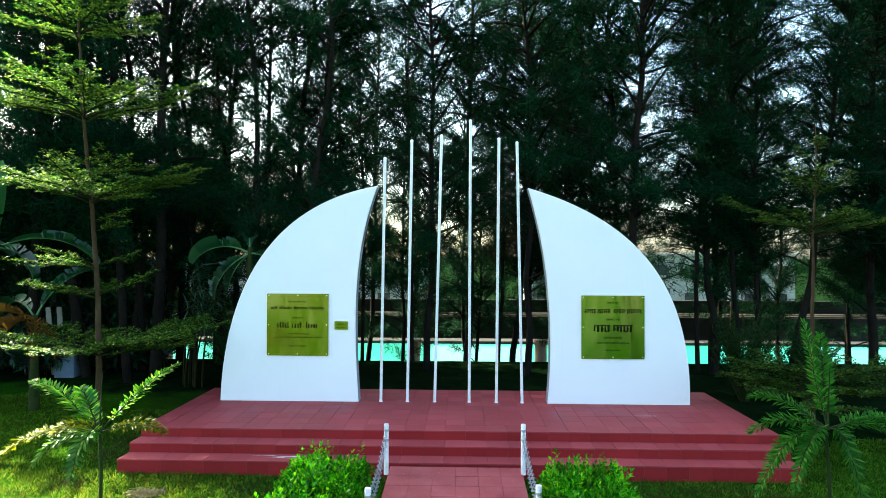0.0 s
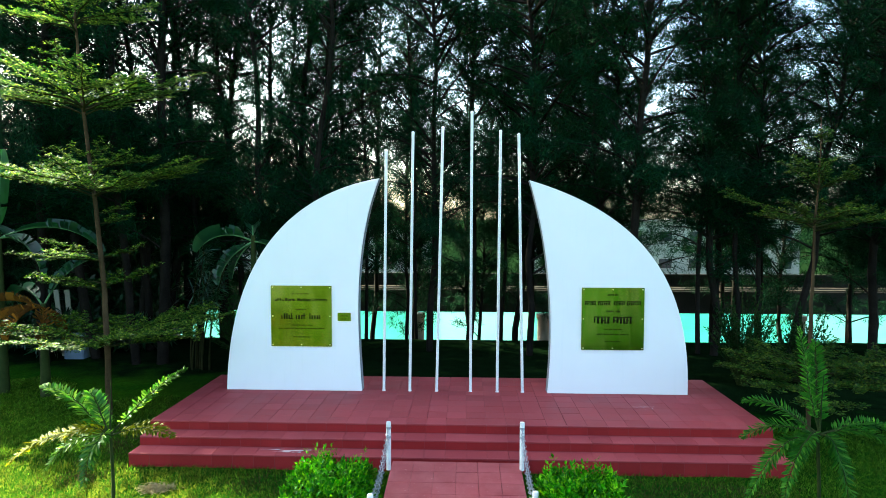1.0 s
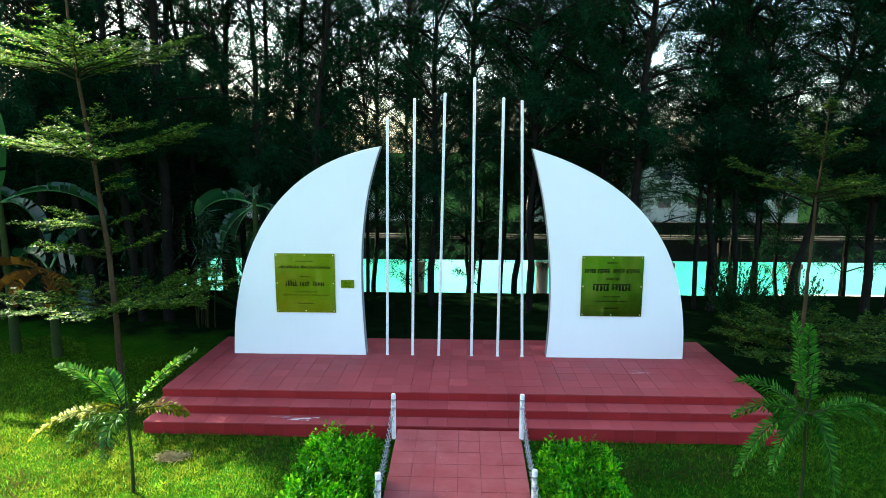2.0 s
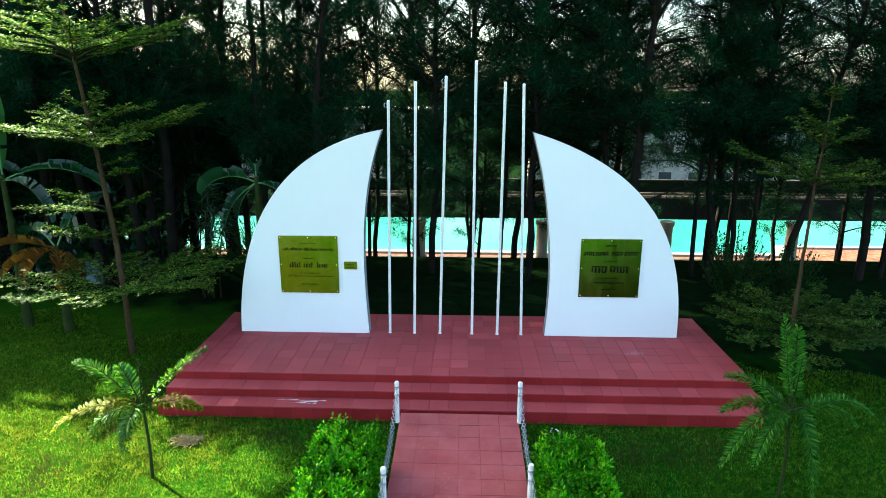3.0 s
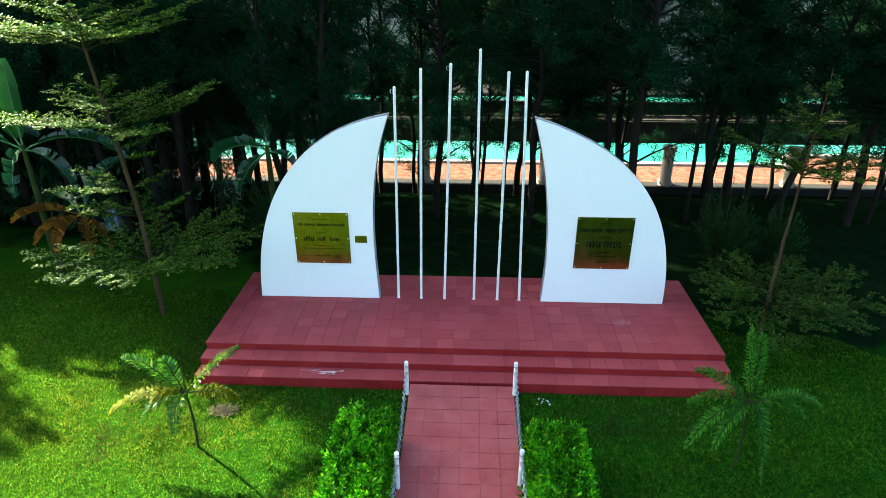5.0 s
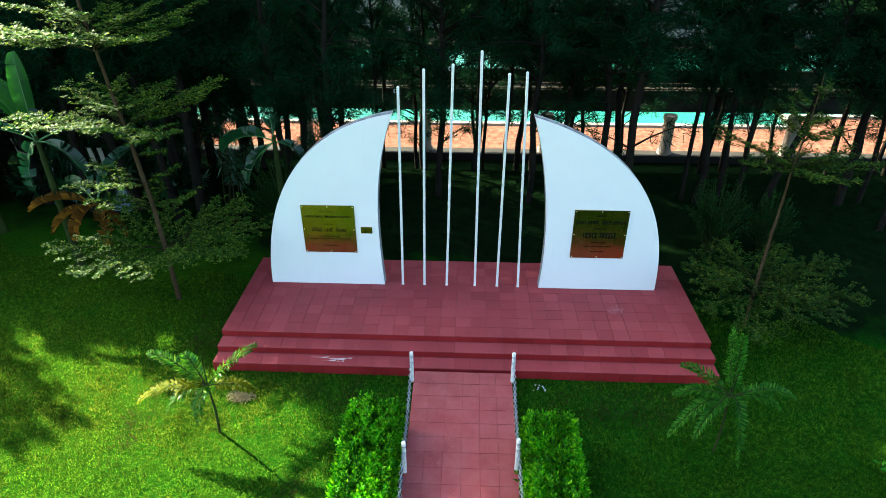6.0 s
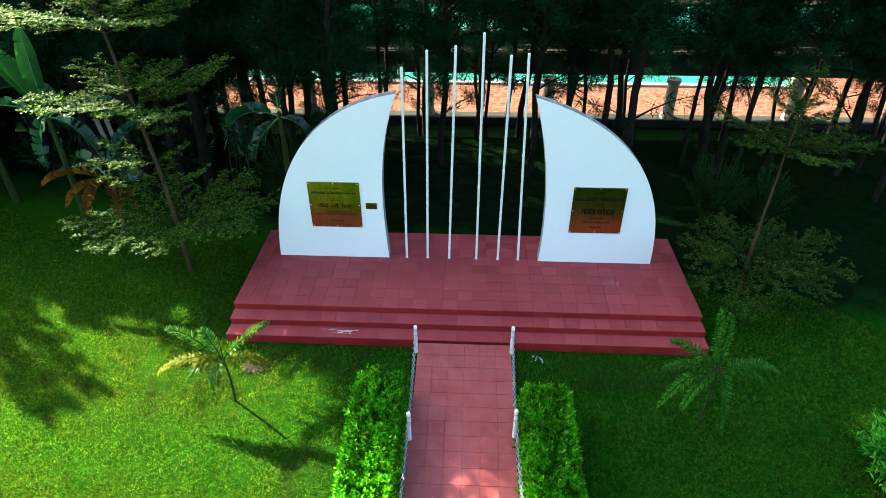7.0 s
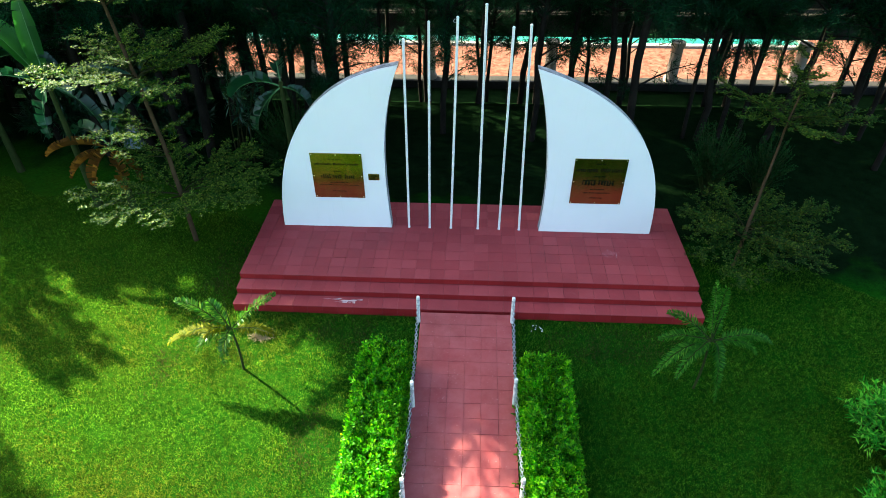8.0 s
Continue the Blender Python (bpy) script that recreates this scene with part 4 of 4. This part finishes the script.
# ---- tiered trees ----
def rosettes(g, line, gap, size, rng, spread=0.03):
    """Whorls of small blunt leaves along a twig."""
    line = np.asarray(line, float)
    length = np.linalg.norm(np.diff(line, axis=0), axis=1).sum()
    n = max(2, int(length / gap))
    u, s = np.linspace(0.06, 1.0, n) + rng.uniform(-0.4, 0.4, n) / n, np.linspace(0, 1, len(line))
    c = np.column_stack([np.interp(u, s, line[:, i]) for i in range(3)]) + rng.normal(0, spread, (n, 3)) * np.array([1, 1, 0.5]) + np.array([0, 0, 0.012])
    k = 7
    az = np.tile(np.arange(k) * 2.4, n) + np.repeat(rng.uniform(0, 6.28, n), k) + rng.normal(0, 0.3, n * k)
    el = rng.uniform(-0.25, 0.75, n * k)
    along = np.column_stack([np.cos(az) * np.cos(el), np.sin(az) * np.cos(el), np.sin(el)])
    up = np.column_stack([-np.cos(az) * np.sin(el), -np.sin(az) * np.sin(el), np.cos(el)]) + rng.normal(0, 0.25, (n * k, 3))
    big = np.repeat(rng.uniform(0.75, 1.2, n), k) * rng.uniform(0.75, 1.15, n * k)
    leaves(g, np.repeat(c, k, 0) + along * 0.008, along, up, size * big, size * 0.52 * big, 0.68, 0.10)


def build_tiered(x, y, stem, radius, tiers, seed, label, gap=0.047, green=None):
    """A thin stem with separate flat boughs in whorls, each bough a narrow feathered spray of leaf rosettes."""
    rng = np.random.default_rng(seed)
    t = thing("tiered_tree", (x, y, ground_z(x, y)), label, "tree", "tiered trees beside the platform")
    stem = np.asarray(stem, float)
    zz = np.linspace(stem[0][2], stem[-1][2], 24)
    pts = np.column_stack([np.interp(zz, stem[:, 2], stem[:, 0]), np.interp(zz, stem[:, 2], stem[:, 1]), zz])
    pts[1:, :2] += rng.normal(0, 0.008, (23, 2))
    g = Geo()
    tube(g, pts, radius * (1 - 0.85 * np.linspace(0, 1, 24)), 9)
    part("trunk", g.mesh("trunk", True), M_BARK_PALE, t)
    for z, boughs in tiers:
        wood, leaf = Geo(), Geo()
        for turn, reach, rise in boughs:
            zb = z + rng.uniform(-0.10, 0.10)
            c = np.array([np.interp(zb, zz, pts[:, 0]), np.interp(zb, zz, pts[:, 1]), zb])
            az = radians(turn)
            s = np.linspace(0, 1, 9)
            d, perp = np.array([math.cos(az), math.sin(az), 0]), np.array([-math.sin(az), math.cos(az), 0])
            line = c + np.outer(s * reach, d) + np.column_stack([0 * s, 0 * s, rise * (0.75 * s ** 0.6 + 0.25 * s ** 3)])
            line[1:] += np.cumsum(rng.normal(0, 0.022, (8, 3)) * np.array([1, 1, 0.5]), 0)
            tube(wood, line, 0.007 + 0.014 * reach / 2 * (1 - s), 5, False)
            rosettes(leaf, line[2:], gap * 0.75, 0.062, rng)
            # side twigs fan out flat; the longest leave near the bough's middle
            u, side = 0.16, 1 if rng.random() < 0.5 else -1
            while u < 0.97:
                o = np.array([np.interp(u, s, line[:, i]) for i in range(3)])
                tl = reach * (0.10 + 0.26 * math.sin(math.pi * min(1.0, u * 0.85 + 0.15))) * rng.uniform(0.6, 1.25)
                swing = rng.uniform(0.45, 0.95)
                td = d * math.cos(swing) + perp * side * math.sin(swing)
                q = np.linspace(0, 1, 5)
                twig = o + np.outer(q * tl, td) + np.column_stack([0 * q, 0 * q, tl * (0.10 * q + 0.06 * q * q) + rng.normal(0, 0.03) * q])
                twig[1:] += np.cumsum(rng.normal(0, 0.010, (4, 3)), 0)
                tube(wood, twig, 0.006 - 0.004 * q, 3, False)
                rosettes(leaf, twig, gap, 0.060, rng)
                side = -side
                u += rng.uniform(0.06, 0.11) * (1.6 / max(reach, 0.8))
        br = part("branch_tier", wood, M_TWIG, t)
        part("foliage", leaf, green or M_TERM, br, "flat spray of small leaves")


def whorl(n, reach, rise, turn, rng, uneven=0.2):
    return [(turn + 360 * (i + rng.uniform(-0.22, 0.22)) / n, reach * rng.uniform(1 - uneven, 1 + uneven * 0.6), rise * rng.uniform(0.7, 1.3)) for i in range(n)]


def build_tiered_pair():
    rng = random.Random(5)
    build_tiered(-6.95, 12.42, [(0, 0, -0.2), (0.06, -0.1, 1.6), (0.02, -0.1, 2.8), (-0.12, -0.12, 4.6), (-0.28, -0.15, 6.2), (-0.42, -0.1, 8.0), (-0.5, 0, 10.2)], 0.066,
                 [(1.48, whorl(11, 2.05, 0.42, 12, rng) + [(5, 2.5, 0.55), (40, 2.1, 0.6), (-25, 2.2, 0.35)]),
                  (2.62, [(185, 1.35, 0.20), (205, 1.0, 0.22), (160, 0.9, 0.2), (-10, 1.15, 0.45), (95, 0.8, 0.3)]),
                  (3.12, [(172, 1.25, 0.30), (200, 1.45, 0.18), (225, 1.0, 0.2), (15, 0.85, 0.3)]),
                  (3.95, [(-12, 0.85, 0.18), (8, 0.7, 0.22)]),
                  (4.48, whorl(9, 1.85, 0.50, 5, rng) + [(205, 2.0, 0.42), (30, 2.25, 0.8), (8, 1.9, 0.72)]),
                  (4.82, whorl(5, 1.15, 0.50, 30, rng)), (5.15, whorl(3, 0.6, 0.35, 70, rng)),
                  (6.12, whorl(9, 1.95, 0.55, 20, rng) + [(200, 2.1, 0.45), (12, 2.1, 0.75)]), (6.55, whorl(5, 1.2, 0.5, 0, rng)),
                  (7.75, whorl(8, 1.6, 0.5, 10, rng)), (8.2, whorl(4, 0.9, 0.4, 30, rng)), (9.0, whorl(6, 1.1, 0.4, 0, rng)), (9.8, whorl(5, 0.7, 0.4, 20, rng))], 71,
                 "tiered tree with pale trunk and sunlit flat sprays of leaves")
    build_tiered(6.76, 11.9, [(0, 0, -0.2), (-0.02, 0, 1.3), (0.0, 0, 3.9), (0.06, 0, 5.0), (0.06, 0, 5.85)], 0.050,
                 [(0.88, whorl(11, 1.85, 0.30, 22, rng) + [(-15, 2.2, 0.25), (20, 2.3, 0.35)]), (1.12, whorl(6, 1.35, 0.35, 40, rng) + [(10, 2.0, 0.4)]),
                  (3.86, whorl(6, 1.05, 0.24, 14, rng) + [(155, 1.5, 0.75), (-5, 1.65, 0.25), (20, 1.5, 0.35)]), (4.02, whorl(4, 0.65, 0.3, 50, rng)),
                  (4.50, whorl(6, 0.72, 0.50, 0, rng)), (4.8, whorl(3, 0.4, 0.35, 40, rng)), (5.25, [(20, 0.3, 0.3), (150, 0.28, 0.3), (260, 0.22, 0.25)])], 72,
                 "slender young tiered tree in shade with flat leafy sprays", 0.045, M_TERM_SHADE)


build_tiered_pair()


# ---- banana plants ----
def banana_leaf(blade, rib, at, az, length, wide, el, bend, rng, torn=0.3):
    """A long paddle folded along its midrib, torn crosswise into hanging strips."""
    n = 30
    s = np.linspace(0, 1, n)
    ang = el - bend * s ** 1.2
    ds = length / (n - 1)
    h = np.concatenate([[0], np.cumsum(np.cos(ang[:-1]) * ds)])
    z = np.concatenate([[0], np.cumsum(np.sin(ang[:-1]) * ds)])
    d = np.array([math.cos(az), math.sin(az)])
    pts = np.asarray(at) + np.column_stack([d[0] * h, d[1] * h, z])
    tube(rib, pts, 0.024 * (1.05 - s), 5, False)
    side = np.array([-d[1], d[0], 0.0])
    tan = unit(np.gradient(pts, axis=0))
    nor = np.cross(tan, side) * -1.0
    half = wide / 2 * np.clip(np.sin(np.pi * np.clip((s - 0.14) / 0.89, 0, 1)), 0, None) ** 0.55
    for sgn in (-1, 1):
        i = 3
        droop = rng.uniform(0.15, 0.4)
        while i < n - 1:
            j = min(n - 1, i + max(1, int(rng.exponential(1.2 / torn))))
            q = np.linspace(0, 1, 4)
            rows = []
            for k in range(i, j + 1):
                squeeze = 0.5 * (k - (i + j) / 2) / n * length * (0.25 if j - i < 6 else 0.0)
                out = q * half[k]
                sag = droop + 0.35 * q
                rows.append(pts[k] + np.outer(out * np.cos(sag), side * sgn) - np.outer(out * np.sin(sag), nor[k]) - np.outer(q * squeeze, tan[k]))
            v = np.concatenate(rows)
            f = [(r * 4 + c, r * 4 + c + 1, r * 4 + c + 5, r * 4 + c + 4) for r in range(j - i) for c in range(3)]
            blade.add(v, f)
            i = j
            droop = rng.uniform(0.10, 0.45) if rng.random() > torn else rng.uniform(0.3, 1.0)


def build_banana(x, y, stem_h, fronds, seed):
    rng = np.random.default_rng(seed)
    t = thing("banana_plant", (x, y, ground_z(x, y)), "banana plant with broad torn dark green leaves", "banana plant", "banana plants at the grove's edge")
    g = Geo()
    zs = np.linspace(-0.1, stem_h, 6)
    tube(g, np.column_stack([0 * zs, 0 * zs, zs]), 0.12 - 0.07 * zs / stem_h, 10)
    part("stem", g, M_STALK, t, "thick green stem")
    for az, length, wide, el, bend, dead in fronds:
        blade, rib = Geo(), Geo()
        banana_leaf(blade, rib, (0, 0, stem_h * 0.96), radians(az), length, wide, radians(el), radians(bend), rng, (0.5, 0.9, 0.12)[dead])
        lf = part("leaf", blade.mesh("leaf", True), (M_BANANA, M_DEAD, M_BANANA_LIT)[dead], t, ("", "dry brown hanging leaf", "upright bright green leaf with sunlight put into its colour")[dead])
        part("midrib", rib, M_DEAD if dead == 1 else M_BANANA_RIB, lf)


build_banana(-10.3, 13.9, 3.7, [(172, 2.1, 0.85, 62, 20, 2), (110, 2.1, 0.55, 84, 10, 2), (15, 2.4, 0.5, 28, 85, 0), (-25, 2.0, 0.45, 10, 85, 0), (-70, 1.8, 0.45, 20, 110, 0), (200, 2.2, 0.5, 40, 90, 0)], 81)
build_banana(-9.1, 13.6, 2.1, [(60, 2.0, 0.45, 65, 70, 0), (150, 1.8, 0.45, 40, 95, 0), (188, 1.75, 0.45, 22, 62, 1), (-55, 1.3, 0.5, -5, 75, 1), (-100, 1.2, 0.5, 5, 90, 1), (-20, 1.1, 0.4, -30, 50, 1), (215, 1.3, 0.4, 0, 60, 1)], 82)
build_banana(-4.58, 14.3, 3.6, [(186, 1.45, 0.62, 28, 90, 0), (110, 1.4, 0.45, 50, 100, 0), (215, 1.3, 0.5, -25, 60, 0), (-10, 0.9, 0.4, 0, 80, 0), (165, 1.1, 0.35, -35, 50, 0)], 83)
build_banana(-13.6, 15.6, 3.0, [(90, 3.4, 0.8, 82, 25, 0), (50, 3.0, 0.7, 65, 60, 0), (0, 2.8, 0.7, 50, 90, 0), (140, 3.0, 0.7, 65, 60, 0), (-70, 2.4, 0.6, 45, 110, 0), (190, 2.6, 0.6, 55, 80, 0)], 84)


# ---- shrubs ----
def build_shrub(name, x, y, r, high, n, length, width, material, seed, label, group):
    rng = np.random.default_rng(seed)
    t = thing(name, (x, y, ground_z(x, y)), label, "shrub", group)
    wood, leaf = Geo(), Geo()
    for i in range(n):
        az, q = rng.uniform(0, 2 * math.pi), rng.uniform(0, 1) ** 0.5
        tip = np.array([math.cos(az) * r * q, math.sin(az) * r * q, high * (1.05 - 0.5 * q * q) * rng.uniform(0.55, 1.05)])
        pts = [(tip[0] * 0.1, tip[1] * 0.1, -0.05), (tip[0] * 0.5, tip[1] * 0.5, tip[2] * 0.6), tuple(tip)]
        tube(wood, pts, [0.010, 0.007, 0.003], 4, False)
        m = 26
        u = rng.uniform(0.45, 1.03, m)[:, None]
        at = np.array(pts[1]) + (tip - np.array(pts[1])) * (u * 2 - 1)
        al = rng.normal(0, 0.7, (m, 3)) + unit(tip) * 0.6 + np.array([0, 0, 0.15])
        leaves(leaf, at, al, unit(rng.normal(0, 0.4, (m, 3)) + np.array([0, 0, 1.0])), length * rng.uniform(0.7, 1.15, m), width * rng.uniform(0.8, 1.1, m), 0.45)
    tagged(part("twig_clump", wood, M_STALK, t), kind="stuff")
    part("foliage", leaf, material, t)


build_shrub("leafy_shrub", 8.25, 7.0, 1.05, 0.95, 240, 0.16, 0.032, M_SHRUB, 91, "bright green shrub with long narrow leaves on the lawn", "shrubs on the lawn")
build_shrub("leafy_shrub", 7.8, 5.3, 1.0, 0.95, 240, 0.16, 0.032, M_SHRUB, 92, "bright green shrub with long narrow leaves on the lawn", "shrubs on the lawn")
build_shrub("undergrowth_shrub", 7.0, 15.2, 0.85, 2.45, 170, 0.085, 0.034, M_BUSH, 93, "dense dark green bush at the foot of the grove", "bushes under the grove")
build_shrub("undergrowth_shrub", 8.5, 15.3, 0.7, 2.0, 120, 0.085, 0.034, M_BUSH, 94, "dense dark green bush at the foot of the grove", "bushes under the grove")
build_shrub("undergrowth_shrub", -4.95, 15.8, 1.3, 2.5, 200, 0.10, 0.028, M_BUSH, 95, "dense dark green bush at the foot of the grove", "bushes under the grove")


def build_canes(x, y, seed):
    """A loose clump of thin arching canes, each with narrow leaves towards its tip."""
    rng = np.random.default_rng(seed)
    t = thing("cane_clump", (x, y, ground_z(x, y)), "clump of thin dark arching canes under the grove", "cane clump", "bushes under the grove")
    for i in range(8):
        s = np.linspace(0, 1, 9)
        high, lean = rng.uniform(2.6, 3.5), rng.uniform(0.25, 1.2)
        turn = rng.normal(0, 0.45)
        root = rng.uniform(-0.45, 0.35)
        out = lean * s ** 2.2
        pts = np.column_stack([root + out * math.cos(turn), rng.uniform(-0.2, 0.2) + out * math.sin(turn), high * s - 0.25 * lean * s ** 3 - 0.05])
        stalk, blade = Geo(), Geo()
        tube(stalk, pts, 0.026 * (1.1 - 0.8 * s), 6, False)
        cane = part("cane", stalk, M_TWIG, t)
        u = rng.uniform(0.6, 1.0, 46)
        at = np.column_stack([np.interp(u, s, pts[:, k]) for k in range(3)])
        along = rng.normal(0, 0.6, (46, 3)) + np.array([0.4, 0, -0.15])
        leaves(blade, at, along, unit(rng.normal(0, 0.4, (46, 3)) + np.array([0, 0, 1.0])), rng.uniform(0.22, 0.45, 46), rng.uniform(0.025, 0.045, 46), 0.4)
        part("leaf_spray", blade, M_BANANA, cane)


build_canes(-6.75, 16.2, 97)


for k, (x, y, r, h) in enumerate(((-11.4, 17.9, 1.2, 1.2), (-13.4, 18.3, 1.3, 1.4), (-9.7, 18.7, 1.0, 0.9), (-10.6, 19.8, 1.7, 3.6), (-12.9, 20.4, 1.8, 3.8), (-15.2, 20.8, 1.8, 3.6), (-17.5, 21.0, 1.8, 3.4))):
    build_shrub("undergrowth_shrub", x, y, r, h, 190, 0.42, 0.085, M_BANANA, 110 + k, "tall dark broad-leaved thicket under the grove", "bushes under the grove")


# ---- far woods behind the lawn, added unseen for the plaques to mirror ----
def build_woods():
    rng = np.random.default_rng(8)
    g = Geo()
    n = 9000
    a = rng.uniform(0, 2 * math.pi, n)
    r = rng.uniform(60, 85, n)
    x, y = np.cos(a) * r, np.sin(a) * r
    keep = y < 15
    x, y = x[keep], y[keep]
    top = np.array([7 + 4 * noise.noise(Vector((p * 0.05, q * 0.05, 1))) for p, q in zip(x, y)])
    at = np.column_stack([x, y, -0.5 + top * rng.random(len(x)) ** 0.8])
    leaves(g, at, rng.normal(0, 1, (len(x), 3)), unit(rng.normal(0, 1, (len(x), 3))), rng.uniform(1.0, 2.4, len(x)), rng.uniform(0.8, 1.8, len(x)))
    ob = new("far_woods", g.mesh("far_woods"))
    ob.data.materials.append(M_WOODS)
    tagged(ob, "unseen distant belt of green trees, added round the lawn for reflections", "woods", "", "stuff")


build_woods()


# ---- small things ----
def build_shovel():
    t = thing("shovel", (-15.2, 19.4, ground_z(-15.2, 19.4)), "pale metal shovel standing at the soil bed", "shovel")
    g = Geo()
    tube(g, [(0.0, 0, 0.40), (-0.25, 0.05, 1.5)], [0.026, 0.022], 8)
    part("handle", g, M_TOOL, t)
    part("blade", box((0.58, 0.04, 0.50), (0.03, 0, 0.25), 0.015), M_TOOL, t)


build_shovel()


def build_block():
    t = thing("concrete_block", (-10.75, 17.3, ground_z(-10.75, 17.3)), "pale blue painted block at the edge of the soil bed", "block")
    part("block", box((0.56, 0.42, 0.74), (0, 0, 0.36), 0.02, 2), M_BLOCK, t)
    for x, tilt in ((-11.28, 9), (-11.02, 7)):
        p = thing("leaning_board", (x, 17.5, ground_z(x, 17.5)), "weathered pale board propped up behind the banana plants", "board", "propped boards")
        part("board", box((0.15, 0.03, 1.95), (0, 0, 0.96), 0.006), M_COPING, p)
        p.matrix_basis = pose(x, 17.5, ground_z(x, 17.5), -4, -tilt, 0)


build_block()


def build_litter():
    rng = np.random.default_rng(17)
    g = Geo()
    n = 26
    at = np.column_stack([3.65 + rng.normal(0, 0.09, n), 11.62 + rng.normal(0, 0.06, n), np.full(n, 0.456)])
    leaves(g, at, rng.normal(0, 1, (n, 3)) * np.array([1, 1, 0.05]), np.array([[0, 0, 1.0]] * n), rng.uniform(0.012, 0.03, n), rng.uniform(0.01, 0.02, n), 0.5, 0.3)
    ob = new("litter", g.mesh("litter"))
    ob.data.materials.append(M_WHITE)
    tagged(ob, "few pale scraps scattered on the red tiles", "litter", "", "stuff")
    g = Geo()
    n = 9
    at = np.column_stack([1.73 + rng.normal(0, 0.09, n), 9.52 + rng.normal(0, 0.04, n), np.full(n, -0.02)])
    leaves(g, at, rng.normal(0, 1, (n, 3)) * np.array([1, 1, 0.15]), np.array([[0, 0, 1.0]] * n), rng.uniform(0.03, 0.06, n), rng.uniform(0.02, 0.04, n), 0.5, 0.3)
    ob = new("paper_scraps", g.mesh("paper_scraps"))
    ob.data.materials.append(M_WHITE)
    tagged(ob, "white paper scraps lying on the grass", "litter", "", "stuff")
    g = Geo()
    n = 900
    at = np.column_stack([-4.27 + rng.normal(0, 0.11, n), 9.10 + rng.normal(0, 0.065, n), np.zeros(n)])
    at[:, 2] = [ground_z(a, b) + 0.02 for a, b in at[:, :2]]
    needles(g, at, rng.normal(0, 1, (n, 3)) * np.array([1, 1, 0.25]), rng.uniform(0.05, 0.11, n), rng.uniform(0.008, 0.014, n), rng)
    ob = new("dry_grass", g.mesh("dry_grass"))
    ob.data.materials.append(M_DRY)
    tagged(ob, "small heap of dry straw on the lawn", "dry grass", "", "stuff")


build_litter()


def build_smear():
    """A chalky splash dried on the lowest tread."""
    rng = np.random.default_rng(23)
    g = Geo()
    for cx, cy, rx, ry in ((-2.84, 10.07, 0.20, 0.020), (-2.52, 10.03, 0.20, 0.030), (-2.28, 10.06, 0.16, 0.022), (-2.66, 9.98, 0.13, 0.018), (-2.40, 9.96, 0.08, 0.014)):
        a = np.linspace(0, 2 * np.pi, 25)[:-1]
        r = 1 + 0.35 * np.sin(a * 3 + cx * 9) * rng.random() + rng.normal(0, 0.10, 24)
        ring = np.column_stack([cx + rx * r * np.cos(a), cy + ry * r * np.sin(a) + 0.02 * np.cos(a * 1.5), np.full(24, STEP + 0.004)])
        i = np.arange(24)
        g.add(np.concatenate([ring, [[cx, cy, STEP + 0.004]]]), np.stack([i, (i + 1) % 24, np.full(24, 24)], -1))
    ob = new("paint_smear", g.mesh("paint_smear"))
    ob.data.materials.append(M_SMEAR)
    tagged(ob, "dried pale smear on the lowest red step", "stain", "", "stuff")


build_smear()

# ---- tiles, last ----
build_platform()
build_path()
